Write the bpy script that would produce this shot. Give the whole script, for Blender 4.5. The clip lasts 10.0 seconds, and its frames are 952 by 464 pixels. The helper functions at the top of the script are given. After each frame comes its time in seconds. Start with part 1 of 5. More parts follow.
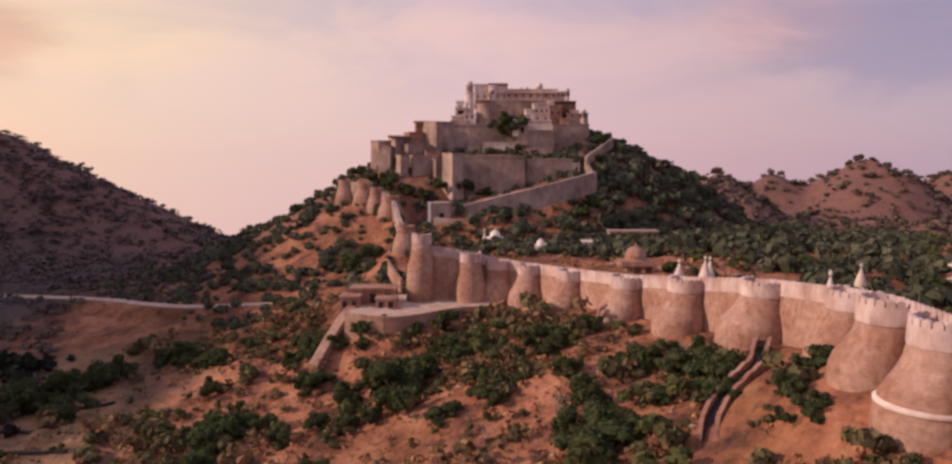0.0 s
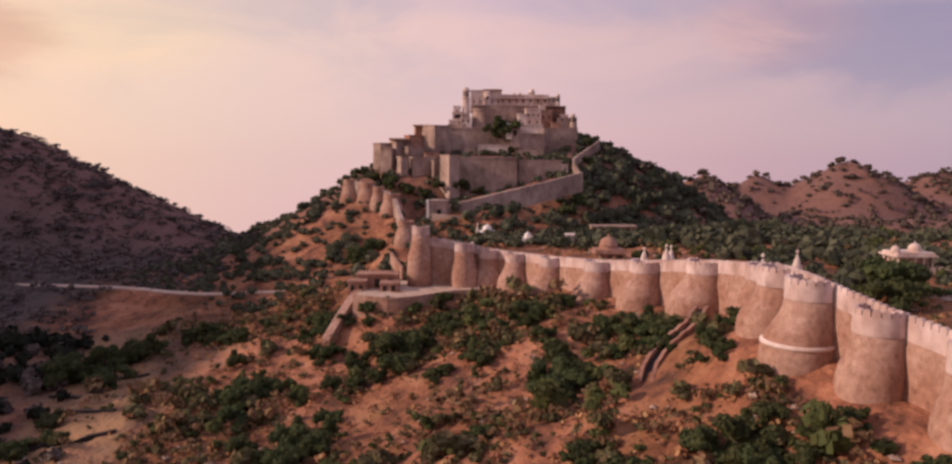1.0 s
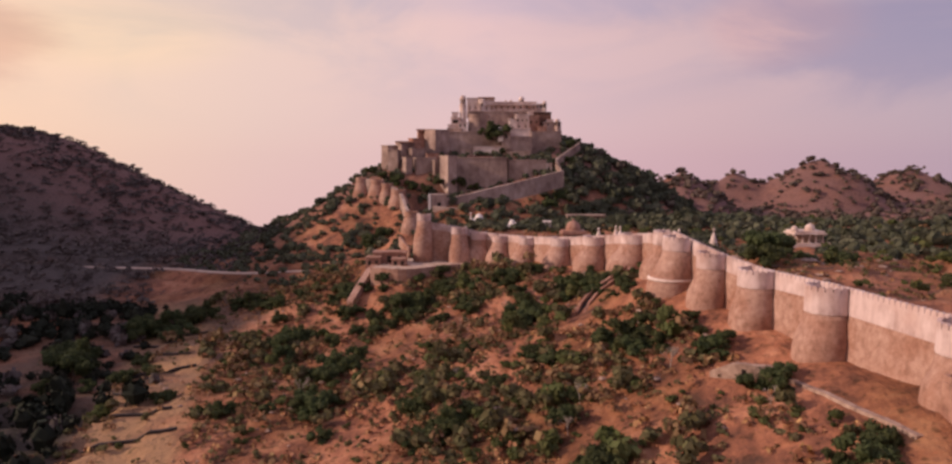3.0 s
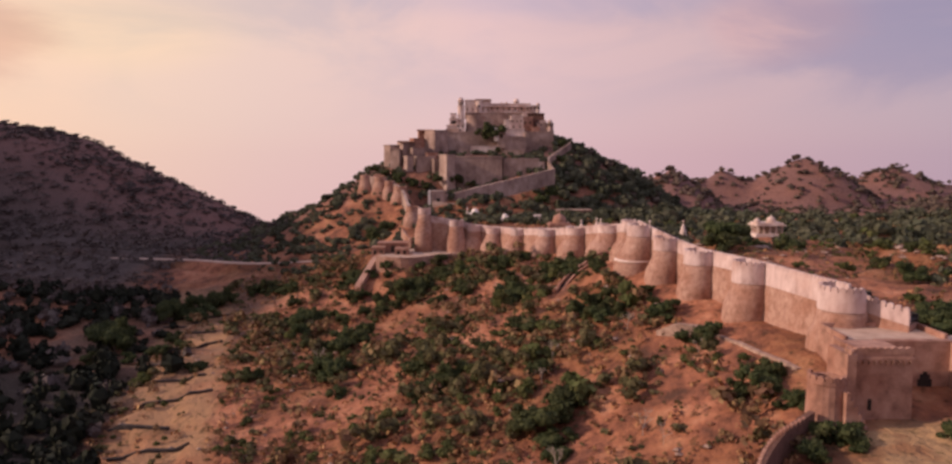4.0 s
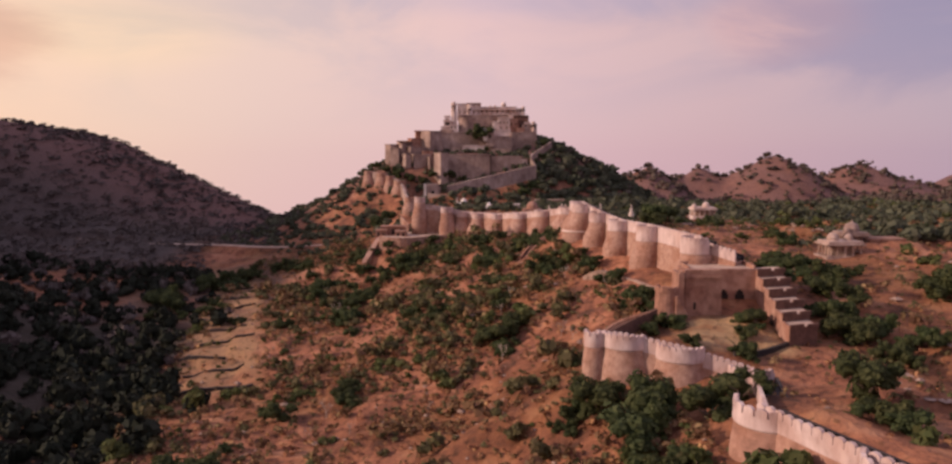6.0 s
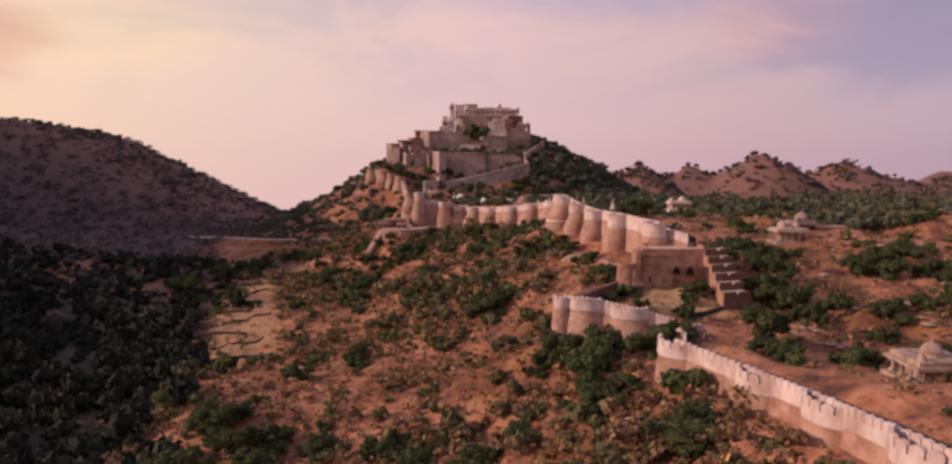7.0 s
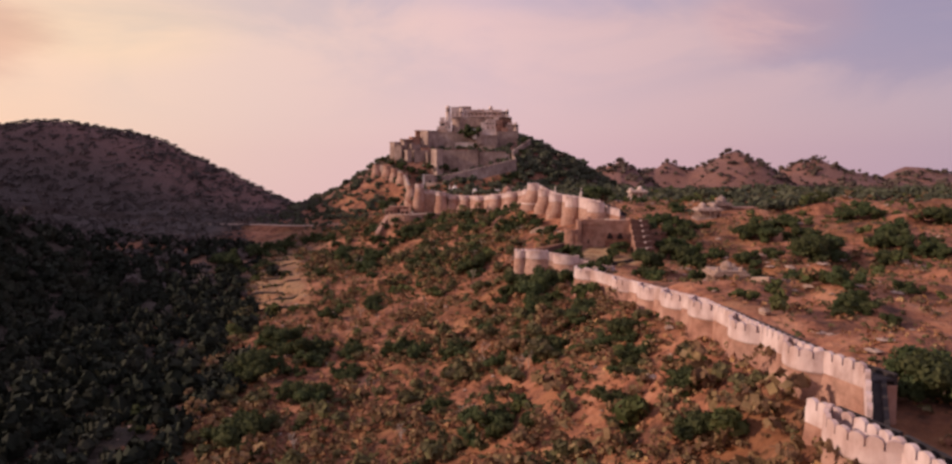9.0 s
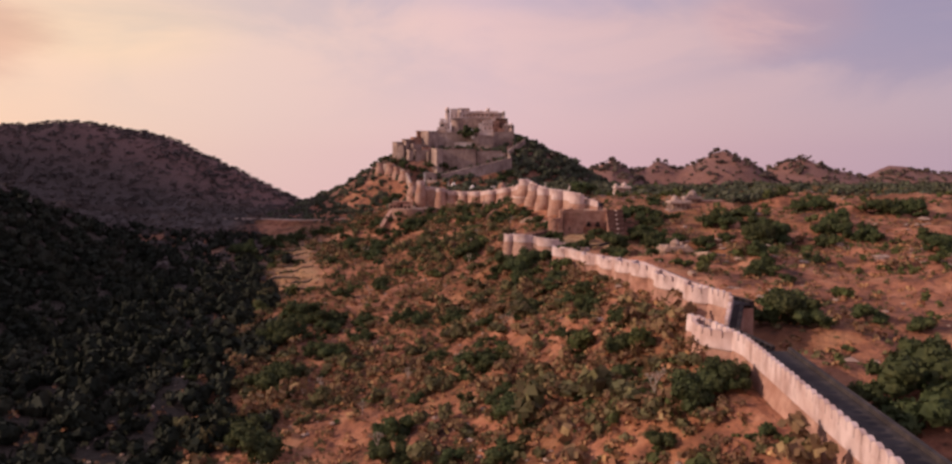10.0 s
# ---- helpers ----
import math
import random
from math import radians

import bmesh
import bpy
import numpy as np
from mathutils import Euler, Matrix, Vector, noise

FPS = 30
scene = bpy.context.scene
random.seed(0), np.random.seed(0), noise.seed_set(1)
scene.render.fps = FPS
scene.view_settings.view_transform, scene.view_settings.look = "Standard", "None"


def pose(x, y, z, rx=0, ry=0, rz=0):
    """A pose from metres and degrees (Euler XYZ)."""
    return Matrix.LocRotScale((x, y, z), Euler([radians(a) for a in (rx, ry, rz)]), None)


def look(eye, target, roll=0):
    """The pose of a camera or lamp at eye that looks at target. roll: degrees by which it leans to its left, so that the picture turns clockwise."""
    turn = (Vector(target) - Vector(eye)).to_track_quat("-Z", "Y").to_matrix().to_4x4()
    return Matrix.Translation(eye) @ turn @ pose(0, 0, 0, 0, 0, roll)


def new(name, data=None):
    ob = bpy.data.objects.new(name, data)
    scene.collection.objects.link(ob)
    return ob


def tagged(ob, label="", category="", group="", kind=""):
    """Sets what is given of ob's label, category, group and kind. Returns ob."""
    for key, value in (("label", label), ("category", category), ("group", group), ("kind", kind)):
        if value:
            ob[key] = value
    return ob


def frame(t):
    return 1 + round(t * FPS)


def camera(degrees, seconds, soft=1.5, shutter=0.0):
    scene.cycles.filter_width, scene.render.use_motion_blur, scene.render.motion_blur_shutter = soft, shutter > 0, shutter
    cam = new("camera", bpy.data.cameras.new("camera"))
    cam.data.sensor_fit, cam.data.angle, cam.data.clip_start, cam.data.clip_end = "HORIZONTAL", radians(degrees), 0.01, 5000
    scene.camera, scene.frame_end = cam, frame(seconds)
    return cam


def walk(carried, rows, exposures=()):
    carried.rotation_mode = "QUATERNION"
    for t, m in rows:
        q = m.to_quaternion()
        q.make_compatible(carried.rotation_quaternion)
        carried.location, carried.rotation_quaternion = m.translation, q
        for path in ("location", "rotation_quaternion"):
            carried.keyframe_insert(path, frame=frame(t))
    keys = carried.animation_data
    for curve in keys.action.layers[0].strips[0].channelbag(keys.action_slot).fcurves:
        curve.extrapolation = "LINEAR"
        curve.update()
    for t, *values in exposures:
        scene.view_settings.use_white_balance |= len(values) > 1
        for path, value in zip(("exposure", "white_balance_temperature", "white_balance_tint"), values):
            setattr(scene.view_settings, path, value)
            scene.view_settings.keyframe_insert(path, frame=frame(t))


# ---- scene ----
cam = camera(65.9, 10.0, soft=2.6)
PATH = [
    (0, (-0.626, -0.264, 60.311), (-0.627, 1.725, 60.099), 0.1),
    (0.5, (0.684, -13.114, 60.06), (0.683, -11.125, 59.851), 0.1),
    (1, (1.212, -25.642, 60.204), (1.214, -23.652, 59.997), 0.2),
    (1.5, (1.735, -39.329, 60.295), (1.738, -37.34, 60.087), 0.2),
    (2, (2.393, -52.224, 60.385), (2.396, -50.235, 60.178), 0.1),
    (2.5, (3.634, -65.883, 60.44), (3.632, -63.894, 60.233), 0.0),
    (4, (6.205, -107.22, 61.249), (6.204, -105.231, 61.036), -0.0),
    (4.5, (7.845, -121.768, 61.108), (7.843, -119.78, 60.893), -0.1),
    (5, (9.377, -135.687, 61.022), (9.374, -133.699, 60.807), -0.2),
    (5.5, (11.038, -150.619, 60.676), (11.036, -148.63, 60.462), -0.2),
    (7, (14.761, -193.885, 59.892), (14.761, -191.897, 59.676), -0.2),
    (7.5, (16.029, -211.573, 59.925), (16.029, -209.585, 59.707), -0.2),
    (8, (17.23, -227.85, 59.946), (17.23, -225.862, 59.726), -0.3),
    (8.5, (18.306, -245.849, 59.816), (18.307, -243.861, 59.595), -0.3),
    (9, (19.329, -262.828, 59.563), (19.331, -260.841, 59.341), -0.3),
    (9.5, (20.411, -281.117, 59.049), (20.412, -279.129, 58.827), -0.3),
    (10, (21.17, -299.622, 59.028), (21.172, -297.634, 58.806), -0.3),
]
walk(cam, [(t, look(eye, target, roll)) for t, eye, target, roll in PATH])

# ---- world, sun, exposure ----
SUN_ELEV, SUN_AZ = radians(24), radians(-95)   # azimuth from +y, negative: to the west


def make_world():
    w = bpy.data.worlds.new("world")
    scene.world = w
    w.use_nodes = True
    nt = w.node_tree
    nt.nodes.clear()
    N, L = nt.nodes.new, nt.links.new
    out = N("ShaderNodeOutputWorld")
    sky = N("ShaderNodeTexSky")
    sky.sky_type, sky.sun_disc = "NISHITA", False
    sky.sun_elevation, sky.sun_rotation = SUN_ELEV, SUN_AZ
    bg1 = N("ShaderNodeBackground")
    bg1.inputs[1].default_value = 0.012
    L(sky.outputs[0], bg1.inputs[0])
    # thin evening cloud and haze: cream towards the sun, rose in the middle, lilac away from it
    tc = N("ShaderNodeTexCoord")
    sep = N("ShaderNodeSeparateXYZ")
    L(tc.outputs["Generated"], sep.inputs[0])
    ramp = N("ShaderNodeValToRGB")
    mp = N("ShaderNodeMapRange")
    mp.inputs[1].default_value, mp.inputs[2].default_value = -1.0, 1.0
    L(sep.outputs[0], mp.inputs[0])
    L(mp.outputs[0], ramp.inputs[0])
    e = ramp.color_ramp.elements
    e[0].position, e[0].color = 0.0, (0.95, 0.64, 0.42, 1)
    e[1].position, e[1].color = 1.0, (0.30, 0.22, 0.34, 1)
    for p, c in ((0.22, (0.94, 0.65, 0.46, 1)), (0.29, (0.86, 0.63, 0.50, 1)), (0.36, (0.80, 0.59, 0.52, 1)), (0.50, (0.745, 0.52, 0.53, 1)),
                 (0.66, (0.605, 0.42, 0.452, 1)), (0.78, (0.48, 0.36, 0.43, 1))):
        k = e.new(p)
        k.color = c
    # pinker towards the horizon
    mz = N("ShaderNodeMapRange")
    mz.inputs[1].default_value, mz.inputs[2].default_value = -0.12, 0.14
    mz.inputs[3].default_value, mz.inputs[4].default_value = 1.0, 0.0
    L(sep.outputs[2], mz.inputs[0])
    pink = N("ShaderNodeMixRGB")
    pink.blend_type = "MULTIPLY"
    pink.inputs[2].default_value = (1.0, 0.86, 0.955, 1)
    L(mz.outputs[0], pink.inputs[0])
    L(ramp.outputs[0], pink.inputs[1])
    # ragged thin cloud: noise drawn out along the horizon
    mapn = N("ShaderNodeMapping")
    mapn.inputs["Scale"].default_value = (1.0, 0.8, 2.6)
    mapn.inputs["Location"].default_value = (0.35, 0.1, 0.2)
    L(tc.outputs["Generated"], mapn.inputs[0])
    nz = N("ShaderNodeTexNoise")
    nz.inputs["Scale"].default_value, nz.inputs["Detail"].default_value, nz.inputs["Roughness"].default_value = 3.4, 8.0, 0.58
    nz.inputs["Distortion"].default_value = 0.5
    L(mapn.outputs[0], nz.inputs[0])
    soft = N("ShaderNodeMapRange")
    soft.interpolation_type = "SMOOTHSTEP"
    soft.inputs[1].default_value, soft.inputs[2].default_value = 0.36, 0.64
    L(nz.outputs[0], soft.inputs[0])

    def bank(col, where, reach, tone, ragged=0.5):
        """One soft cloud bank round a heading: tone multiplied in, ragged by the noise."""
        dist = N("ShaderNodeVectorMath")
        dist.operation = "SUBTRACT"
        dist.inputs[1].default_value = where
        L(tc.outputs["Generated"], dist.inputs[0])
        sc = N("ShaderNodeVectorMath")
        sc.operation = "DIVIDE"
        sc.inputs[1].default_value = reach
        L(dist.outputs[0], sc.inputs[0])
        ln = N("ShaderNodeVectorMath")
        ln.operation = "LENGTH"
        L(sc.outputs[0], ln.inputs[0])
        wob = N("ShaderNodeMath")
        wob.operation = "MULTIPLY_ADD"
        L(nz.outputs[0], wob.inputs[0])
        wob.inputs[1].default_value = 2.4 * ragged
        L(ln.outputs["Value"], wob.inputs[2])
        fall = N("ShaderNodeMapRange")
        fall.interpolation_type = "SMOOTHSTEP"
        fall.inputs[1].default_value, fall.inputs[2].default_value = 0.3 + 1.2 * ragged, 1.1 + 1.2 * ragged
        fall.inputs[3].default_value, fall.inputs[4].default_value = 1.0, 0.0
        L(wob.outputs[0], fall.inputs[0])
        mx = N("ShaderNodeMixRGB")
        mx.blend_type = "MULTIPLY"
        mx.inputs[2].default_value = (*tone, 1)
        L(fall.outputs[0], mx.inputs[0])
        L(col, mx.inputs[1])
        return mx.outputs[0]
    mh = N("ShaderNodeMapRange")
    mh.inputs[1].default_value, mh.inputs[2].default_value, mh.inputs[4].default_value = 0.03, 0.16, 0.9
    L(sep.outputs[2], mh.inputs[0])
    cr = N("ShaderNodeMixRGB")
    cr.inputs[1].default_value, cr.inputs[2].default_value = (0.86, 0.88, 0.95, 1), (1.10, 1.03, 0.98, 1)
    L(soft.outputs[0], cr.inputs[0])
    veil = N("ShaderNodeMixRGB")
    veil.blend_type = "MULTIPLY"
    L(mh.outputs[0], veil.inputs[0])
    L(pink.outputs[0], veil.inputs[1])
    L(cr.outputs[0], veil.inputs[2])
    sky_col = bank(veil.outputs[0], (0.50, 0.86, 0.13), (0.20, 0.3, 0.07), (0.76, 0.80, 0.93), 0.9)
    sky_col = bank(sky_col, (0.36, 0.92, 0.155), (0.09, 0.3, 0.05), (1.16, 1.03, 0.95), 0.9)
    sky_col = bank(sky_col, (0.10, 0.97, 0.20), (0.30, 0.3, 0.04), (0.86, 0.92, 1.02))
    sky_col = bank(sky_col, (-0.42, 0.89, 0.14), (0.17, 0.3, 0.06), (1.06, 1.05, 0.95))
    sky_col = bank(sky_col, (-0.56, 0.82, 0.13), (0.09, 0.3, 0.06), (0.86, 0.74, 0.74), 0.9)
    mt = N("ShaderNodeMapRange")
    mt.inputs[1].default_value, mt.inputs[2].default_value = 0.26, 0.6
    L(sep.outputs[2], mt.inputs[0])
    zen = N("ShaderNodeMixRGB")
    zen.inputs[2].default_value = (0.47, 0.43, 0.60, 1)
    L(mt.outputs[0], zen.inputs[0])
    L(sky_col, zen.inputs[1])
    bg2 = N("ShaderNodeBackground")
    bg2.inputs[1].default_value = 0.96
    L(zen.outputs[0], bg2.inputs[0])
    add = N("ShaderNodeAddShader")
    L(bg1.outputs[0], add.inputs[0])
    L(bg2.outputs[0], add.inputs[1])
    L(add.outputs[0], out.inputs[0])


make_world()
sun = new("sun", bpy.data.lights.new("sun", "SUN"))
sun.data.energy, sun.data.angle, sun.data.color = 3.95, radians(0.9), (1.0, 0.735, 0.59)
SUN_DIR = Vector((math.sin(SUN_AZ) * math.cos(SUN_ELEV), math.cos(SUN_AZ) * math.cos(SUN_ELEV), math.sin(SUN_ELEV)))
sun.matrix_world = look(SUN_DIR * 900, (0, 0, 0))

# ---- materials ----


def material(name, stops, scale=0.4, detail=8.0, rough=0.9, bump=0.3, bump_scale=4.0, bump_dist=0.2, tint=None, tint_scale=0.05,
             stretch=(1, 1, 1), vary=0.0, island=0.0, courses=None, thin=0.0):
    """Colour stops over a fine noise, a broad second noise in tint, and fine relief. All in world metres."""
    m = bpy.data.materials.new(name)
    m.use_nodes = True
    nt = m.node_tree
    N, L = nt.nodes.new, nt.links.new
    bsdf = nt.nodes["Principled BSDF"]
    bsdf.inputs["Roughness"].default_value = rough
    bsdf.inputs["Specular IOR Level"].default_value = 0.25
    geo = N("ShaderNodeNewGeometry")
    mp = N("ShaderNodeMapping")
    mp.inputs["Scale"].default_value = stretch
    L(geo.outputs["Position"], mp.inputs[0])
    n1 = N("ShaderNodeTexNoise")
    n1.inputs["Scale"].default_value, n1.inputs["Detail"].default_value, n1.inputs["Roughness"].default_value = scale, detail, 0.62
    L(mp.outputs[0], n1.inputs[0])
    ramp = N("ShaderNodeValToRGB")
    e = ramp.color_ramp.elements
    e[0].position, e[0].color = stops[0][0], (*stops[0][1], 1)
    e[1].position, e[1].color = stops[-1][0], (*stops[-1][1], 1)
    for p, c in stops[1:-1]:
        e.new(p).color = (*c, 1)
    L(n1.outputs[0], ramp.inputs[0])
    col = ramp.outputs[0]
    if tint:
        n2 = N("ShaderNodeTexNoise")
        n2.inputs["Scale"].default_value, n2.inputs["Detail"].default_value = tint_scale, 4.0
        L(geo.outputs["Position"], n2.inputs[0])
        r2 = N("ShaderNodeMapRange")
        r2.inputs[1].default_value, r2.inputs[2].default_value = 0.42, 0.62
        L(n2.outputs[0], r2.inputs[0])
        mx = N("ShaderNodeMixRGB")
        mx.blend_type = "MULTIPLY"
        mx.inputs[2].default_value = (*tint, 1)
        L(r2.outputs[0], mx.inputs[0])
        L(col, mx.inputs[1])
        col = mx.outputs[0]
    height = n1.outputs[0]
    if courses:                                    # uneven horizontal stone courses
        wv = N("ShaderNodeTexBrick")
        wv.inputs["Scale"].default_value = 1.0
        wv.inputs["Mortar Size"].default_value = 0.035
        wv.inputs["Brick Width"].default_value, wv.inputs["Row Height"].default_value = courses
        wv.inputs["Color1"].default_value, wv.inputs["Color2"].default_value = (1, 1, 1, 1), (0.86, 0.85, 0.84, 1)
        wv.inputs["Mortar"].default_value = (0.72, 0.70, 0.68, 1)
        sx = N("ShaderNodeSeparateXYZ")
        L(geo.outputs["Position"], sx.inputs[0])
        sm = N("ShaderNodeMath")
        L(sx.outputs[0], sm.inputs[0])
        L(sx.outputs[1], sm.inputs[1])
        cb = N("ShaderNodeCombineXYZ")
        L(sm.outputs[0], cb.inputs[0])
        L(sx.outputs[2], cb.inputs[1])
        L(cb.outputs[0], wv.inputs[0])
        mc = N("ShaderNodeMixRGB")
        mc.blend_type, mc.inputs[0].default_value = "MULTIPLY", 0.4
        L(col, mc.inputs[1])
        L(wv.outputs[0], mc.inputs[2])
        col = mc.outputs[0]
    if vary or island:
        rnd = N("ShaderNodeObjectInfo").outputs["Random"] if vary else geo.outputs["Random Per Island"]
        hv = N("ShaderNodeHueSaturation")
        mr = N("ShaderNodeMapRange")
        mr.inputs[3].default_value, mr.inputs[4].default_value = 1 - (vary or island), 1 + (vary or island)
        L(rnd, mr.inputs[0])
        L(mr.outputs[0], hv.inputs["Value"])
        mr2 = N("ShaderNodeMapRange")
        mr2.inputs[3].default_value, mr2.inputs[4].default_value = 0.475, 0.515
        L(rnd, mr2.inputs[0])
        L(mr2.outputs[0], hv.inputs["Hue"])
        L(col, hv.inputs["Color"])
        col = hv.outputs[0]
    L(col, bsdf.inputs["Base Color"])
    if bump:
        nb = N("ShaderNodeTexNoise")
        nb.inputs["Scale"].default_value, nb.inputs["Detail"].default_value = bump_scale, 6.0
        L(mp.outputs[0], nb.inputs[0])
        bp = N("ShaderNodeBump")
        bp.inputs["Strength"].default_value, bp.inputs["Distance"].default_value = bump, bump_dist
        L(nb.outputs[0], bp.inputs["Height"])
        L(bp.outputs[0], bsdf.inputs["Normal"])
    if thin:                                       # leaves let some light through
        tr = N("ShaderNodeBsdfTranslucent")
        L(col, tr.inputs[0])
        ms = N("ShaderNodeMixShader")
        ms.inputs[0].default_value = thin
        L(bsdf.outputs[0], ms.inputs[1])
        L(tr.outputs[0], ms.inputs[2])
        L(ms.outputs[0], nt.nodes["Material Output"].inputs[0])
    return m




def soil_material():
    """Reddish stony soil: broad patches, fine dark weeds and stones, paler stubble on the fields, browner ground on the
    far hills, wooded ground coloured dark for its shade.
    """
    m = material("soil", [(0.34, (0.082, 0.039, 0.025)), (0.44, (0.206, 0.080, 0.046)), (0.53, (0.330, 0.132, 0.072)), (0.66, (0.47, 0.222, 0.130))],
                 scale=0.12, detail=13, bump=0.9, bump_scale=0.8, bump_dist=0.8, tint=(0.62, 0.62, 0.52), tint_scale=0.03, rough=0.95)
    nt = m.node_tree
    N, L = nt.nodes.new, nt.links.new
    bsdf = nt.nodes["Principled BSDF"]
    col = bsdf.inputs["Base Color"].links[0].from_socket
    geo = N("ShaderNodeNewGeometry")
    sep = N("ShaderNodeSeparateXYZ")
    L(geo.outputs["Position"], sep.inputs[0])

    def ramp(sock, a, b, lo=0.0, hi=1.0):
        r = N("ShaderNodeMapRange")
        r.interpolation_type = "SMOOTHSTEP"
        r.inputs[1].default_value, r.inputs[2].default_value, r.inputs[3].default_value, r.inputs[4].default_value = a, b, lo, hi
        L(sock, r.inputs[0])
        return r.outputs[0]

    def times(a, b):
        k = N("ShaderNodeMath")
        k.operation = "MULTIPLY"
        L(a, k.inputs[0])
        L(b, k.inputs[1])
        return k.outputs[0]

    def blend(fac, c, kind="MIX"):
        x = N("ShaderNodeMixRGB")
        x.blend_type = kind
        L(fac, x.inputs[0])
        L(col, x.inputs[1])
        x.inputs[2].default_value = (*c, 1)
        return x.outputs[0]

    def grain(scale, detail):
        n = N("ShaderNodeTexNoise")
        n.inputs["Scale"].default_value, n.inputs["Detail"].default_value = scale, detail
        L(geo.outputs["Position"], n.inputs[0])
        return n.outputs[0]
    field = times(times(ramp(sep.outputs[0], -150, -135), ramp(sep.outputs[0], -66, -78)), times(ramp(sep.outputs[1], 60, 85), ramp(sep.outputs[1], 232, 215)))
    col = blend(times(field, ramp(grain(0.09, 5), 0.35, 0.6, 0.35, 0.95)), (0.15, 0.088, 0.060))
    row = N("ShaderNodeMath")
    row.operation = "MULTIPLY_ADD"
    L(sep.outputs[1], row.inputs[0])
    row.inputs[1].default_value = 0.29
    L(sep.outputs[0], row.inputs[2])
    stubble = times(times(ramp(row.outputs[0], -66, -61), ramp(row.outputs[0], -35, -41)), times(ramp(sep.outputs[1], 12, 32), ramp(sep.outputs[1], 228, 208)))
    skew = N("ShaderNodeMath")
    skew.operation = "MULTIPLY_ADD"
    L(sep.outputs[1], skew.inputs[0])
    skew.inputs[1].default_value = 0.197
    L(sep.outputs[0], skew.inputs[2])
    # wooded valley flank and hill: their shade is put into the soil colour
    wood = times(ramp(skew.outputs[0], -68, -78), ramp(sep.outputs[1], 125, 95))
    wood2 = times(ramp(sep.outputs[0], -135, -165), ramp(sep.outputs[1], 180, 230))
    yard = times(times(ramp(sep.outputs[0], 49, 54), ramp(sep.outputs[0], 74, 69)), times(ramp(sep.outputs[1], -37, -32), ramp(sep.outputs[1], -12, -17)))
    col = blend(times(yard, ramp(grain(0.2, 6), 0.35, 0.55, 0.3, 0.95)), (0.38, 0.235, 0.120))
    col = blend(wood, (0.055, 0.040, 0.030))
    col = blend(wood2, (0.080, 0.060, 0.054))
    col = blend(times(stubble, ramp(grain(0.07, 6), 0.34, 0.56, 0.3, 1.0)), (0.32, 0.178, 0.092))
    col = blend(times(ramp(sep.outputs[1], 290, 400), ramp(grain(0.03, 6), 0.3, 0.6, 0.7, 1.0)), (0.185, 0.096, 0.082))
    col = blend(ramp(grain(0.55, 8), 0.56, 0.68, 0.0, 0.75), (0.30, 0.34, 0.26), "MULTIPLY")
    col = blend(ramp(grain(1.7, 4), 0.60, 0.72, 0.0, 0.6), (1.45, 1.35, 1.3), "MULTIPLY")
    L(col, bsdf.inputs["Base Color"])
    return m


M_SOIL = soil_material()
M_STONE = material("rubble_stone", [(0.28, (0.25, 0.140, 0.105)), (0.45, (0.37, 0.218, 0.166)), (0.58, (0.44, 0.272, 0.212)), (0.75, (0.52, 0.35, 0.285))], scale=1.1, detail=10,
                   bump=0.6, bump_scale=2.5, bump_dist=0.12, tint=(0.80, 0.69, 0.63), tint_scale=0.16, stretch=(1, 1, 0.8), courses=(0.9, 0.42))
M_PLASTER = material("lime_plaster", [(0.25, (0.30, 0.20, 0.185)), (0.42, (0.49, 0.36, 0.335)), (0.55, (0.60, 0.46, 0.435)), (0.75, (0.70, 0.57, 0.54))], scale=0.5, detail=9,
                     bump=0.3, bump_scale=3, bump_dist=0.06, tint=(0.84, 0.76, 0.72), tint_scale=0.2, stretch=(1, 1, 0.45))
M_PALE = material("pale_sandstone", [(0.3, (0.50, 0.38, 0.34)), (0.5, (0.66, 0.53, 0.48)), (0.75, (0.75, 0.62, 0.57))], scale=0.3, detail=8,
                  bump=0.3, bump_scale=2.0, bump_dist=0.08, tint=(0.82, 0.74, 0.70), tint_scale=0.12, stretch=(1, 1, 0.5))
# weathered stone; grey tone and dark tint also carry the fort walls' shade
M_FORT = material("weathered_shade_toned_stone", [(0.28, (0.26, 0.175, 0.146)), (0.45, (0.39, 0.272, 0.228)), (0.58, (0.47, 0.342, 0.292)), (0.75, (0.56, 0.43, 0.375))], scale=0.35, detail=10,
                  bump=0.6, bump_scale=1.2, bump_dist=0.2, tint=(0.55, 0.52, 0.53), tint_scale=0.06, stretch=(1, 1, 0.6), courses=(1.4, 0.6))
M_WHITE = material("whitewash", [(0.3, (0.72, 0.64, 0.60)), (0.7, (0.84, 0.77, 0.73))], scale=0.8, bump=0.15, bump_dist=0.04, tint=(0.86, 0.82, 0.8))
# weathered dark stone, darkened further to hold the parapet's shadow on the walkways
M_DARKSTONE = material("weathered_shade_dark_paving", [(0.3, (0.025, 0.021, 0.022)), (0.5, (0.045, 0.036, 0.035)), (0.72, (0.085, 0.066, 0.060))], scale=0.5,
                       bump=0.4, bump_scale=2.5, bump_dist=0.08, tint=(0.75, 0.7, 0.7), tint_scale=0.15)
M_REDSTONE = material("reddish_masonry", [(0.3, (0.23, 0.124, 0.092)), (0.5, (0.38, 0.212, 0.158)), (0.72, (0.50, 0.305, 0.235))], scale=0.5,
                      detail=9, bump=0.5, bump_scale=2.5, bump_dist=0.1, tint=(0.8, 0.7, 0.66), tint_scale=0.15, courses=(0.9, 0.38))
